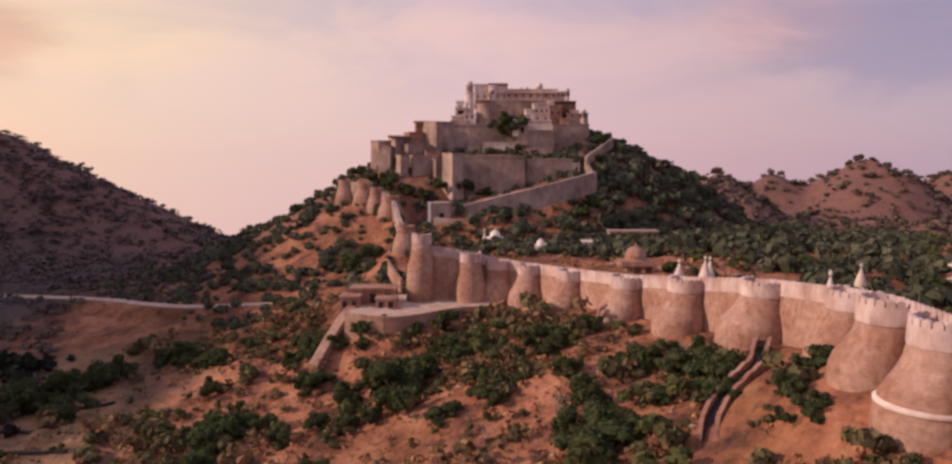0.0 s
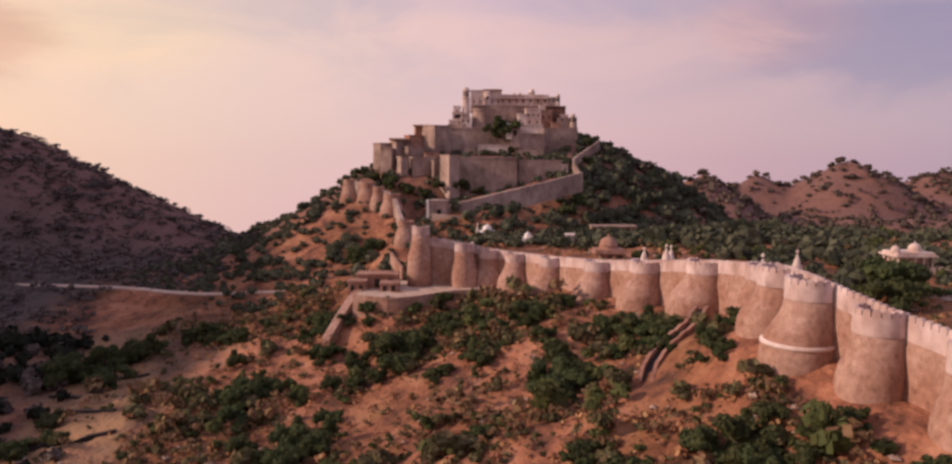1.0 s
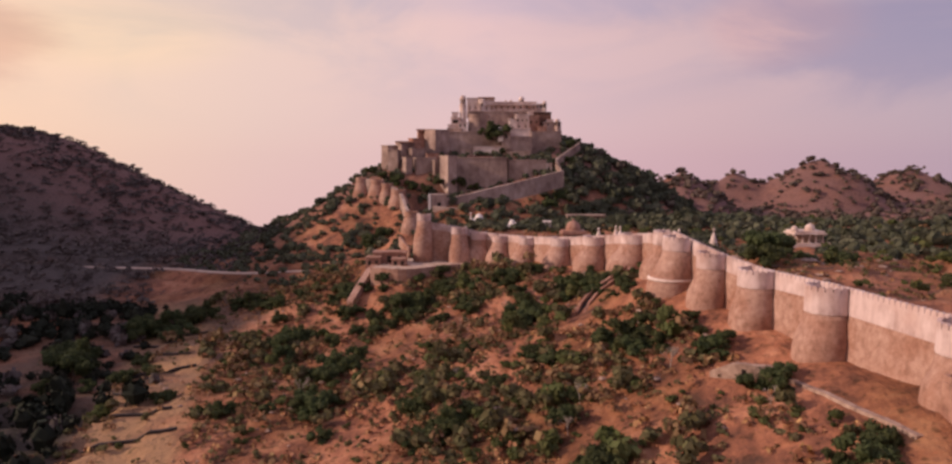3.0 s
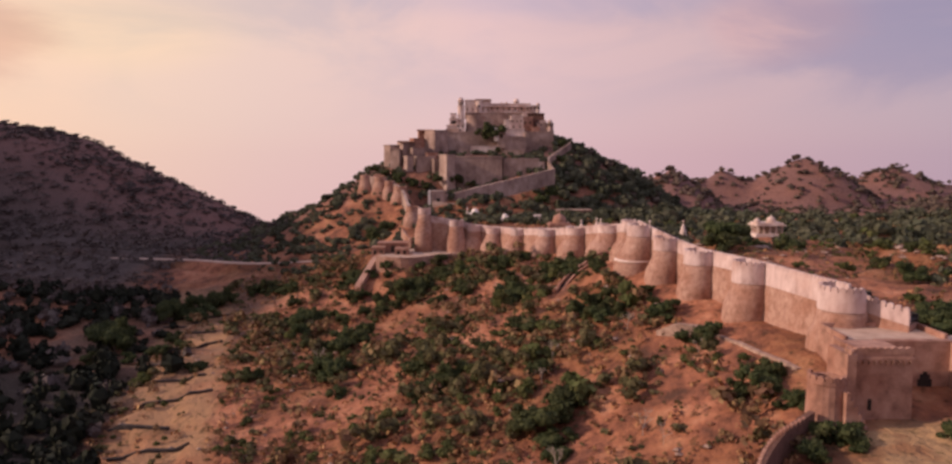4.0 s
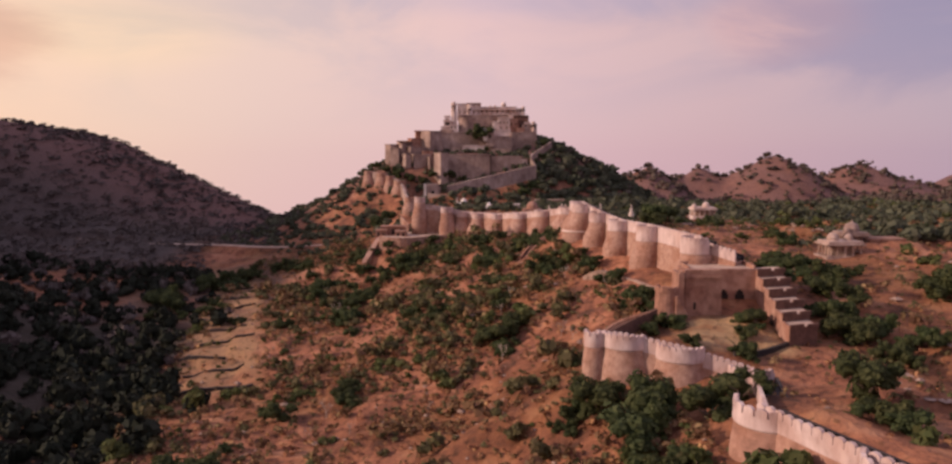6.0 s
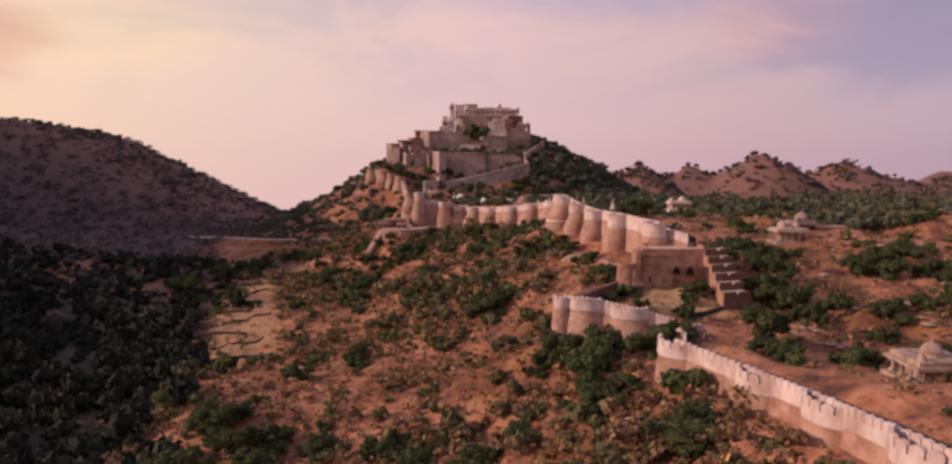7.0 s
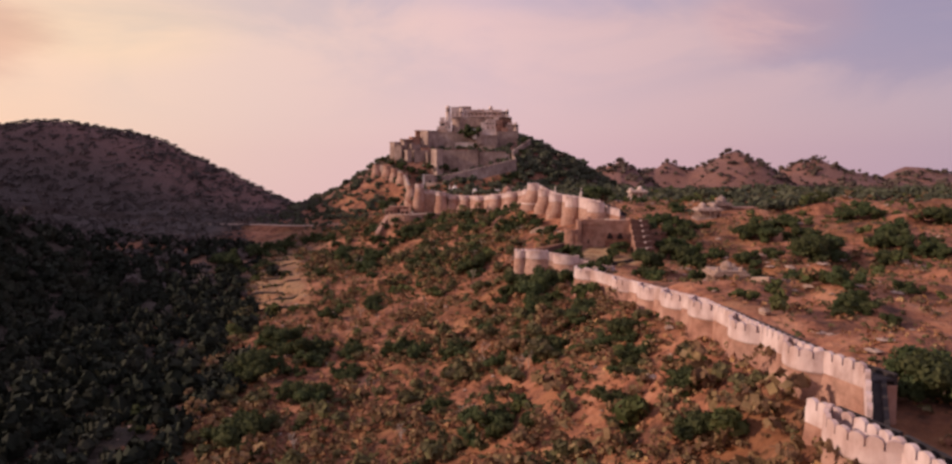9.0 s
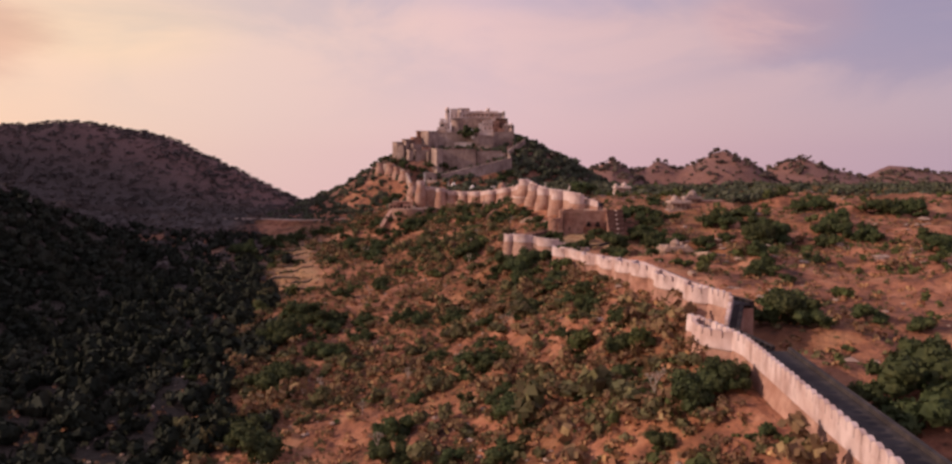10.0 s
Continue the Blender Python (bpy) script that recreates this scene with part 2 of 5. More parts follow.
M_ROAD = material("dusty_road", [(0.3, (0.36, 0.24, 0.18)), (0.6, (0.52, 0.37, 0.29)), (0.75, (0.58, 0.43, 0.34))], scale=0.4, bump=0.3, bump_dist=0.1)
M_ROCK = material("weathered_rock", [(0.3, (0.16, 0.10, 0.08)), (0.5, (0.33, 0.22, 0.17)), (0.7, (0.48, 0.35, 0.28))], scale=0.6, detail=9,
                  bump=0.7, bump_scale=2.0, bump_dist=0.2)
M_LEAF = material("leaves", [(0.3, (0.034, 0.044, 0.020)), (0.5, (0.066, 0.080, 0.034)), (0.7, (0.118, 0.126, 0.054))], scale=0.6, bump=0,
                  rough=0.7, vary=0.14, thin=0.35)
M_LEAF_STUFF = material("leaves_far", [(0.3, (0.054, 0.064, 0.025)), (0.5, (0.100, 0.112, 0.042)), (0.7, (0.158, 0.156, 0.062))], scale=0.12, bump=0,
                        rough=0.7, island=0.2, thin=0.35)
M_DRYLEAF = material("dry_scrub", [(0.3, (0.11, 0.068, 0.038)), (0.5, (0.21, 0.130, 0.068)), (0.7, (0.31, 0.20, 0.11))], scale=0.5, bump=0,
                     rough=0.8, island=0.35, thin=0.25)
# leaf colour taken near black to carry the shade of the valley flank
M_LEAF_DARK = material("leaves_valley_shade", [(0.3, (0.012, 0.014, 0.010)), (0.5, (0.022, 0.025, 0.017)), (0.7, (0.044, 0.043, 0.030))], scale=0.05, bump=0,
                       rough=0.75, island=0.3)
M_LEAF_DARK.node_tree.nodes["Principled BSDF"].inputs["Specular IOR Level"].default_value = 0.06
M_LEAF_HILL = material("leaves_dry_wood", [(0.3, (0.072, 0.060, 0.056)), (0.5, (0.110, 0.088, 0.079)), (0.7, (0.165, 0.122, 0.105))], scale=0.03, bump=0,
                       rough=0.8, island=0.12)
M_LEAF_MID = material("leaves_dull", [(0.3, (0.056, 0.063, 0.042)), (0.5, (0.102, 0.106, 0.068)), (0.7, (0.160, 0.150, 0.096))], scale=0.06, bump=0, rough=0.75,
                      island=0.2, thin=0.3)
M_LEAF_SCRUB = material("leaves_stony_hill", [(0.3, (0.070, 0.054, 0.044)), (0.5, (0.108, 0.083, 0.065)), (0.7, (0.16, 0.118, 0.092))], scale=0.03, bump=0, rough=0.8, island=0.2)
M_OLIVE = material("olive_scrub", [(0.3, (0.074, 0.068, 0.034)), (0.5, (0.132, 0.116, 0.056)), (0.7, (0.205, 0.162, 0.086))], scale=0.25, bump=0, rough=0.8, island=0.3, thin=0.3)
M_STRAW = material("straw_grass", [(0.3, (0.19, 0.092, 0.048)), (0.5, (0.31, 0.160, 0.080)), (0.7, (0.43, 0.245, 0.125))], scale=0.3, bump=0, rough=0.85, island=0.3)
for leafy in (M_LEAF, M_LEAF_STUFF, M_DRYLEAF, M_LEAF_HILL, M_LEAF_MID, M_LEAF_SCRUB, M_OLIVE, M_STRAW):
    leafy.node_tree.nodes["Principled BSDF"].inputs["Specular IOR Level"].default_value = 0.08
M_BARK = material("bark", [(0.3, (0.10, 0.07, 0.05)), (0.7, (0.24, 0.18, 0.14))], scale=2.0, bump=0.4, bump_dist=0.05)
# darker copy of the red masonry; shade of south-facing sides is in the colour
M_DARKRED = material("shade_darkened_red_masonry", [(0.3, (0.10, 0.05, 0.038)), (0.7, (0.20, 0.105, 0.078))], scale=0.8, bump=0.4, bump_dist=0.08)
M_DARK = material("dark_interior", [(0.3, (0.02, 0.015, 0.013)), (0.7, (0.04, 0.03, 0.026))], scale=1.0, bump=0)

# ---- the land ----


def lattice_noise(x, y, seed):
    """Smooth value noise in -1..1 on a unit lattice."""
    xi, yi = np.floor(x).astype(np.int64), np.floor(y).astype(np.int64)
    fx, fy = x - xi, y - yi
    fx, fy = fx * fx * (3 - 2 * fx), fy * fy * (3 - 2 * fy)

    def h(a, b):
        n = (a * 374761393 + b * 668265263 + seed * 982451653) & 0x7FFFFFFF
        n = ((n ^ (n >> 13)) * 1274126177) & 0x7FFFFFFF
        return ((n ^ (n >> 16)) & 0xFFFF) / 32767.5 - 1
    return (h(xi, yi) * (1 - fx) + h(xi + 1, yi) * fx) * (1 - fy) + (h(xi, yi + 1) * (1 - fx) + h(xi + 1, yi + 1) * fx) * fy


def fbm(x, y, size, octaves=4, seed=1):
    total, amp, s = 0, 1.0, 1.0 / size
    for k in range(octaves):
        total = total + amp * lattice_noise(x * s + 7.3 * k, y * s - 3.1 * k, seed + k)
        amp, s = amp * 0.5, s * 2.03
    return total


def smax(a, b, k):
    h = np.clip(0.5 + 0.5 * (a - b) / k, 0, 1)
    return b + (a - b) * h + k * h * (1 - h)


def smooth(e0, e1, v):
    t = np.clip((v - e0) / (e1 - e0), 0, 1)
    return t * t * (3 - 2 * t)


# the foot of the rampart, from south to north: y, x, height
FOOT = ((-420, 52, 27), (-250, 51, 29.5), (-205, 52, 30), (-185, 56, 30.8), (-160, 55, 29.8), (-125, 54, 27.2), (-95, 50, 24.0), (-72, 43, 21.8),
        (-50, 40, 19.6), (-37, 33, 20.6), (-15, 50, 25), (5, 59, 29.8), (32, 56, 30), (60, 48, 29.8), (85, 45, 32), (100, 48, 31.2),
        (124, 47, 28.6), (141, 38, 26.8), (157, 29, 25.2), (178, 19, 22), (192, 9, 20.3), (205, -3, 20.5), (240, -10, 20), (320, 10, 20))
# the valley's line: y, x, height
VALLEY = ((-420, -30, -56), (-200, -42, -46), (-100, -52, -40), (-38, -64, -36), (52, -82, -31), (150, -105, -20.5), (200, -115, -11), (250, -128, 0), (300, -135, 4),
          (385, -140, 3), (450, -150, -15), (700, -150, -110))


# crest of the spur on the fort's hill: x, y, height
SPUR = ((-62, 336, 39), (-50, 326, 38), (-38, 312, 34), (-31, 288, 29), (-25, 265, 26.5))


# the hillside road: x, y, height
ROAD = ((-330, 258, 8), (-250, 268, 7.5), (-190, 272, 7), (-140, 266, 7), (-118, 256, 7.2), (-98, 250, 7.6), (-74, 249, 8.8), (-54, 240, 11), (-42, 222, 15),
        (-33, 203, 20.3))


def column(rows, y, k):
    return np.interp(y, [r[0] for r in rows], [r[k] for r in rows])


def land(x, y):
    """Height of the ground."""
    x, y = np.asarray(x, float), np.asarray(y, float)
    xw, zw = column(FOOT, y, 1), column(FOOT, y, 2)
    xv, zv = column(VALLEY, y, 1), column(VALLEY, y, 2)
    f = np.clip((x - xv) / (xw - xv), 0, 1)
    z = zv + (zw - zv) * (f ** 1.15 * 0.35 + f ** 0.75 * 0.65)
    # earth mound under the tall bastions
    mound = np.interp(y, (40, 56, 68, 82, 97, 116), (0, 1.2, 3.4, 3.0, 1.8, 0))
    z = z + mound * smooth(-15, -7, x - xw)
    # plateau inside the walls
    zp = np.interp(y, (-420, -232, -205, -105, -75, -48, -25, -5, 20, 40, 160, 235, 300, 420), (25.5, 26, 29.5, 31.2, 26.2, 22.6, 24.6, 27.5, 30.5, 31, 30, 30, 20, 12))
    z = np.where(x > xw, zw + mound + (zp - zw - mound) * smooth(1, 14, x - xw), z)
    # wooded flank across the valley
    slope = np.interp(y, (-420, 80, 108, 140, 170, 210, 300), (0.57, 0.57, 0.42, 0.25, 0.15, 0.10, 0.08))
    z = z + 170 * np.tanh(slope * np.clip(xv - 6 - x, 0, None) / 170)
    # the dark hill beyond it
    crest = np.interp(x, (-1200, -520, -430, -350, -290, -240, -190, -150, -105), (58, 72, 83.5, 87, 74.5, 50.5, 24.5, 6, -12))
    z = smax(z, crest * np.exp(-np.abs((y - 428 - 0.12 * (x + 240)) / np.where(y < 428, 132, 105)) ** 2.2) + np.minimum(z, 0) * 0.2, 10)
    # unseen high hill added in the west to block the sun and shade the valley
    z = smax(z, 252 - 190 * (((x + 640) / 200) ** 2 + ((y - 235) / 430) ** 2), 14)
    # the fort's hill, steeper to the south, with a shelf at its foot
    r = np.hypot((x - 19) * 1.0, (y - 398) * np.where(y < 398, 1.0 + 0.45 * smooth(-58, -15, x), 1.1))
    cone = np.interp(r, (0, 26, 60, 86, 120, 170, 250, 400), (77, 75, 60, 48, 27, 3, -30, -90))
    z = smax(z, cone, 7)
    z = smax(z, 36.3 - 14 * (((x - 6) / 46) ** 2 + ((y - 290) / 34) ** 2), 6)
    z = smax(z, 18.8 - 8 * (((x + 18) / 23) ** 2 + ((y - 186) / 20) ** 2), 5)
    # terraces cut into its southern side, below the two great retaining walls
    side = smooth(-15, -9, x) * (1 - smooth(45, 53, x))
    z = z - np.maximum(z - 38 - 0.22 * (x + 10), 0) * side * smooth(298, 306, y) * (1 - smooth(345, 352, y))
    z = z - np.maximum(z - 60.5, 0) * side * smooth(346, 353, y) * (1 - smooth(381, 388, y))
    # spur that carries the hillside wall
    for (ax, ay, az), (bx, by, bz) in zip(SPUR, SPUR[1:]):
        t = np.clip(((x - ax) * (bx - ax) + (y - ay) * (by - ay)) / ((bx - ax) ** 2 + (by - ay) ** 2), 0, 1)
        z = smax(z, az + (bz - az) * t - 0.55 * np.hypot(x - ax - t * (bx - ax), y - ay - t * (by - ay)), 3)
    # stony hills to the north-east
    for hx, hy, hz, wx, wy in ((178, 545, 48, 75, 90), (330, 625, 55, 95, 90), (255, 640, 44.5, 120, 70), (470, 700, 46, 140, 110), (640, 760, 44, 170, 120)):
        z = smax(z, hz - 60 * (((x - hx) / wx) ** 2 + ((y - hy) / wy) ** 2) ** 0.7, 12)
    # everything falls away to the plain
    z = z - 560 * smooth(620, 2600, np.hypot(np.clip(np.abs(x) - 500, 0, None) * 0.6, np.clip(y, 0, None)))
    rough = 0.35 + 0.65 * smooth(2, 16, np.abs(x - xw))
    far = smooth(300, 460, y)
    z = z + fbm(x, y, 46, 3, 3) * 1.5 * rough + (fbm(x, y, 11, 4, 11) * 0.7 + np.abs(fbm(x, y, 17, 3, 15)) * 0.9) * rough + np.maximum(0, fbm(x, y, 19, 4, 27) - 0.05) * 3.0 * smooth(14, 30, x - xw) * (1 - smooth(150, 200, y)) + fbm(x, y, 38, 4, 21) * 3.2 * far + (np.abs(fbm(x, y, 36, 4, 23)) * 5.5 - 4.0) * far * smooth(90, 170, x)
    # bed of the hillside road
    for (ax, ay, az), (bx, by, bz) in zip(ROAD, ROAD[1:]):
        t = np.clip(((x - ax) * (bx - ax) + (y - ay) * (by - ay)) / ((bx - ax) ** 2 + (by - ay) ** 2), 0, 1)
        d = np.hypot(x - ax - t * (bx - ax), y - ay - t * (by - ay))
        z = z + (az + (bz - az) * t - 0.3 - z) * (1 - smooth(2.5, 9, d))
    # field terraces on the valley floor
    u = x + 0.29 * y
    on = smooth(-86, -68, u) * (1 - smooth(-48, -36, u)) * smooth(5, 35, y) * (1 - smooth(205, 235, y))
    step = 2.0
    st = np.floor(z / step) * step + step * smooth(0.75, 1.0, z / step - np.floor(z / step))
    z = z + (st - z) * on * 0.85
    return z


def height(x, y):
    return float(land(np.array([x]), np.array([y]))[0])


def axis(lo, fine0, fine1, hi, d, grow):
    a, b = [fine0], [fine1]
    s = d
    while a[-1] > lo:
        s *= grow
        a.append(a[-1] - s)
    s = d
    while b[-1] < hi:
        s *= grow
        b.append(b[-1] + s)
    return np.array(a[:0:-1] + list(np.arange(fine0, fine1, d)) + b)


def make_ground():
    xs = axis(-2600, -140, 150, 2600, 1.7, 1.05)
    ys = axis(-460, -310, 270, 4200, 1.8, 1.035)
    gx, gy = np.meshgrid(xs, ys)
    gz = land(gx, gy)
    nx, ny = len(xs), len(ys)
    v = np.stack([gx, gy, gz], -1).reshape(-1, 3)
    i = (np.arange(ny - 1)[:, None] * nx + np.arange(nx - 1)[None, :]).reshape(-1)
    f = np.stack([i, i + 1, i + nx + 1, i + nx], -1)
    me = bpy.data.meshes.new("ground")
    me.vertices.add(len(v))
    me.vertices.foreach_set("co", v.reshape(-1))
    me.loops.add(f.size)
    me.loops.foreach_set("vertex_index", f.reshape(-1))
    me.polygons.add(len(f))
    me.polygons.foreach_set("loop_start", np.arange(len(f)) * 4)
    me.polygons.foreach_set("use_smooth", np.ones(len(f), bool))
    me.update(calc_edges=True)
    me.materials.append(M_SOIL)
    return tagged(new("ground", me), "dry reddish hillside soil with stones and scrub", "ground", kind="structure")


make_ground()

# ---- builders ----


def empty(name, x, y, z, label, category, group="", kind=""):
    ob = new(name)
    ob.location = (x, y, z)
    return tagged(ob, label, category, group, kind)


def part(name, bm, mat, parent, label="", smooth_faces=False):
    me = bpy.data.meshes.new(name)
    bm.to_mesh(me)
    bm.free()
    me.materials.append(mat)
    if smooth_faces:
        me.polygons.foreach_set("use_smooth", [True] * len(me.polygons))
    ob = new(name, me)
    ob.parent = parent
    if parent is not None:
        root = parent
        off = Vector((0, 0, 0))
        while root is not None:
            off = off + root.location
            root = root.parent
        me.transform(Matrix.Translation(-off))
    return tagged(ob, label) if label else ob


def add_box(bm, x0, x1, y0, y1, z0, z1, turn=0.0, about=None, taper=0.0):
    """A box with a slightly battered body."""
    t = taper
    co = [(x0 - t, y0 - t, z0), (x1 + t, y0 - t, z0), (x1 + t, y1 + t, z0), (x0 - t, y1 + t, z0), (x0, y0, z1), (x1, y0, z1), (x1, y1, z1), (x0, y1, z1)]
    if turn:
        cx, cy = about or ((x0 + x1) / 2, (y0 + y1) / 2)
        c, s = math.cos(radians(turn)), math.sin(radians(turn))
        co = [(cx + (x - cx) * c - (y - cy) * s, cy + (x - cx) * s + (y - cy) * c, z) for x, y, z in co]
    v = [bm.verts.new(p) for p in co]
    for q in ((3, 2, 1, 0), (4, 5, 6, 7), (0, 1, 5, 4), (1, 2, 6, 5), (2, 3, 7, 6), (3, 0, 4, 7)):
        bm.faces.new([v[k] for k in q])
    return bm


def box(*a, **k):
    return add_box(bmesh.new(), *a, **k)


def add_lathe(bm, x, y, profile, n=28, cap=True, a0=0.0, a1=math.tau, wob=0.0):
    """A turned body: profile of (radius, height) from the bottom up."""
    full = abs(a1 - a0 - math.tau) < 1e-6
    m = n if full else n + 1
    rings = []
    for r, z in profile:
        ring = []
        for k in range(m):
            a = a0 + (a1 - a0) * k / n
            rr = r * (1 + wob * noise.noise((x + math.cos(a) * 1.3, y + math.sin(a) * 1.3, z * 0.35)))
            ring.append(bm.verts.new((x + rr * math.cos(a), y + rr * math.sin(a), z)))
        rings.append(ring)
    for lo, hi in zip(rings, rings[1:]):
        for k in range(n):
            k2 = (k + 1) % m
            bm.faces.new((lo[k], lo[k2], hi[k2], hi[k]))
    if cap and full:
        bm.faces.new(rings[-1])
        bm.faces.new(rings[0][::-1])
    return bm


def lathe(*a, **k):
    return add_lathe(bmesh.new(), *a, **k)


def merlon_mesh(w=0.92, h=0.85, t=0.5):
    """A round-headed merlon, standing on its base, thick along y."""
    bm = bmesh.new()
    out = [(-w / 2, 0), (w / 2, 0), (w / 2, h * 0.62)]
    for k in range(1, 5):
        a = math.pi * k / 5
        out.append((w / 2 * math.cos(a), h * 0.62 + h * 0.38 * math.sin(a)))
    out.append((-w / 2, h * 0.62))
    f = [bm.verts.new((x, -t / 2, z)) for x, z in out]
    b = [bm.verts.new((x, t / 2, z)) for x, z in out]
    bm.faces.new(f)
    bm.faces.new(b[::-1])
    for k in range(len(out)):
        k2 = (k + 1) % len(out)
        bm.faces.new((f[k2], f[k], b[k], b[k2]))
    me = bpy.data.meshes.new("merlon")
    bm.to_mesh(me)
    bm.free()
    return me


MERLON = merlon_mesh()
MERLON.materials.append(M_PLASTER)
BIG_MERLON = merlon_mesh(1.42, 1.15, 0.5)
BIG_MERLON.materials.append(M_PLASTER)
PITCH = 1.0
PARAPET = 2.7
ARC = radians(112)


def put_merlon(parent, x, y, z, a, s=1.0, mesh=None):
    ob = new("merlon", mesh or MERLON)
    ob.parent = parent
    ob.location = (x - parent.location.x, y - parent.location.y, z - parent.location.z)
    ob.rotation_euler = (0, 0, a)
    ob.scale = (s, s, s * random.uniform(0.94, 1.04))
    return ob


def bastion(x, y, zt, zb, r=3.4, bulge=1.45, outward=180.0, ring=False, inset=0.0, big=False, band=None, stone=None):
    """A swelling round bastion with a plastered parapet; merlons round its outer side."""
    ob = empty("bastion", x, y, zb, "swelling round rubble-stone bastion with pale plastered crenellated parapet on the rampart", "bastion", "bastions of the rampart")
    a_out = radians(outward)
    x, y = x - inset * math.cos(a_out), y - inset * math.sin(a_out)
    arc = ARC if not inset else math.acos(inset / r) + 0.1
    zp = zt - (band or PARAPET)
    h = zp - zb
    shape = ((-0.5, 1.06), (0.0, 1.0), (0.15, 0.99), (0.3, 0.93), (0.45, 0.78), (0.58, 0.54), (0.7, 0.31), (0.84, 0.11), (1.0, 0.02))
    swell = (bulge - 1) * (1 if inset else 0.85)
    prof = [(r * (1 + swell * b), zb + h * t) for t, b in shape]
    lean = [p[0] - r for p in prof]                # the foot swells outwards, the inner side stays upright
    body = lathe(x, y, prof, 36, wob=0.02, cap=not inset, a0=a_out - (math.pi if not inset else arc + 0.25), a1=a_out + (math.pi if not inset else arc + 0.25))
    if not inset:
        for v in body.verts:
            k = float(np.interp(v.co.z, [p[1] for p in prof], lean))
            v.co.x += k * math.cos(a_out)
            v.co.y += k * math.sin(a_out)
    part("body", body, stone or M_STONE, ob, smooth_faces=True)
    lip = 1.08 if big else 0.82
    top = [(r * 1.03, zp - 0.05), (r * 1.045, zp + 0.15), (r * 1.03, zt - lip - 0.08), (r * 1.03, zt - lip), (r * 1.03 - 0.55, zt - lip), (r * 1.03 - 0.55, zt - 2.0)]
    part("parapet", lathe(x, y, top, 30, cap=False, a0=a_out - arc, a1=a_out + arc), M_PLASTER, ob, "pale pink lime-plastered parapet")
    if not inset:
        part("deck", lathe(x, y, [(r * 0.97, zt - 2.5), (r * 0.97, zt - 2.0)], 24), M_DARKSTONE, ob, "weathered stone deck coloured darker for the parapet's shade")
    if ring:
        zr = zb + h * 0.36
        k = float(np.interp(zr, [p[1] for p in prof], lean))
        rr = r + k
        part("string_course", lathe(x + k * math.cos(a_out), y + k * math.sin(a_out), [(rr * 0.99, zr - 0.35), (rr + 0.22, zr - 0.25), (rr + 0.25, zr + 0.1), (rr * 0.97, zr + 0.35)], 36), M_PALE, ob,
             "raised pale stone moulding", True)
    rm = r * 1.03 - 0.27
    n = int(math.tau * rm / (1.5 if big else PITCH))
    for k in range(n):
        a = math.tau * k / n
        if math.cos(a - a_out) > math.cos(arc) + 0.03:
            put_merlon(ob, x + rm * math.cos(a), y + rm * math.sin(a), zt - lip - 0.02, a + math.pi / 2, 1.0, BIG_MERLON if big else MERLON)
    return ob


def wall_run(p, q, thick=4.2, big=False, band=None, body=None):
    """A stretch of rampart from p to q, each (x, y, top, base). The outer face looks to the right of the way."""
    (x0, y0, t0, b0), (x1, y1, t1, b1) = p, q
    dx, dy = x1 - x0, y1 - y0
    ln = math.hypot(dx, dy)
    ux, uy = dx / ln, dy / ln
    ox, oy = uy, -ux
    deep = band or PARAPET
    ob = empty("rampart_wall", (x0 + x1) / 2, (y0 + y1) / 2, min(b0, b1), "long rubble-stone rampart wall with pale plastered crenellated parapet", "wall",
               "stretches of the rampart")
    n = max(2, int(ln / 4))

    def strip(section, mat, name, label=""):
        bm = bmesh.new()
        rows = []
        for k in range(n + 1):
            f = k / n
            t, b = t0 + (t1 - t0) * f, b0 + (b1 - b0) * f
            cx, cy = x0 + dx * f, y0 + dy * f
            rows.append([bm.verts.new((cx + ox * o, cy + oy * o, (t if ref == "t" else b) + z)) for o, ref, z in section])
        m = len(section)
        for a, c in zip(rows, rows[1:]):
            for k in range(m):
                k2 = (k + 1) % m
                bm.faces.new((a[k], a[k2], c[k2], c[k]))
        bm.faces.new(rows[0][::-1])
        bm.faces.new(rows[-1])
        bmesh.ops.recalc_face_normals(bm, faces=bm.faces)
        part(name, bm, mat, ob, label)
    strip([(0.75, "b", -5), (0.6, "b", 0), (0.0, "t", -deep), (-0.2, "t", -PARAPET), (-thick, "t", -PARAPET), (-thick - 0.2, "b", -2)], body or M_STONE, "body")
    strip([(0.06, "t", -deep + 0.003), (0.06, "t", -1.08 if big else -0.82), (-0.5, "t", -1.08 if big else -0.82), (-0.5, "t", -deep + 0.003)], M_PLASTER, "parapet", "pale pink lime-plastered parapet")
    strip([(-0.503, "t", -2.2), (-0.503, "t", -1.95), (-thick + 0.45, "t", -1.95), (-thick + 0.45, "t", -2.2)], M_DARKSTONE, "walkway", "weathered stone walkway coloured darker for the parapet's shadow")
    strip([(-thick + 0.447, "t", -2.69), (-thick + 0.447, "t", -1.45), (-thick - 0.05, "t", -1.45), (-thick - 0.05, "t", -2.69)], M_DARKSTONE, "inner_kerb", "low inner parapet in the same shade-darkened stone")
    k = int(ln / (1.5 if big else PITCH))
    ang = math.atan2(uy, ux)
    for i in range(k):
        f = (i + 0.5) / k
        put_merlon(ob, x0 + dx * f - ox * 0.22, y0 + dy * f - oy * 0.22, t0 + (t1 - t0) * f - (1.1 if big else 0.84), ang, 1.0, BIG_MERLON if big else MERLON)
    return ob


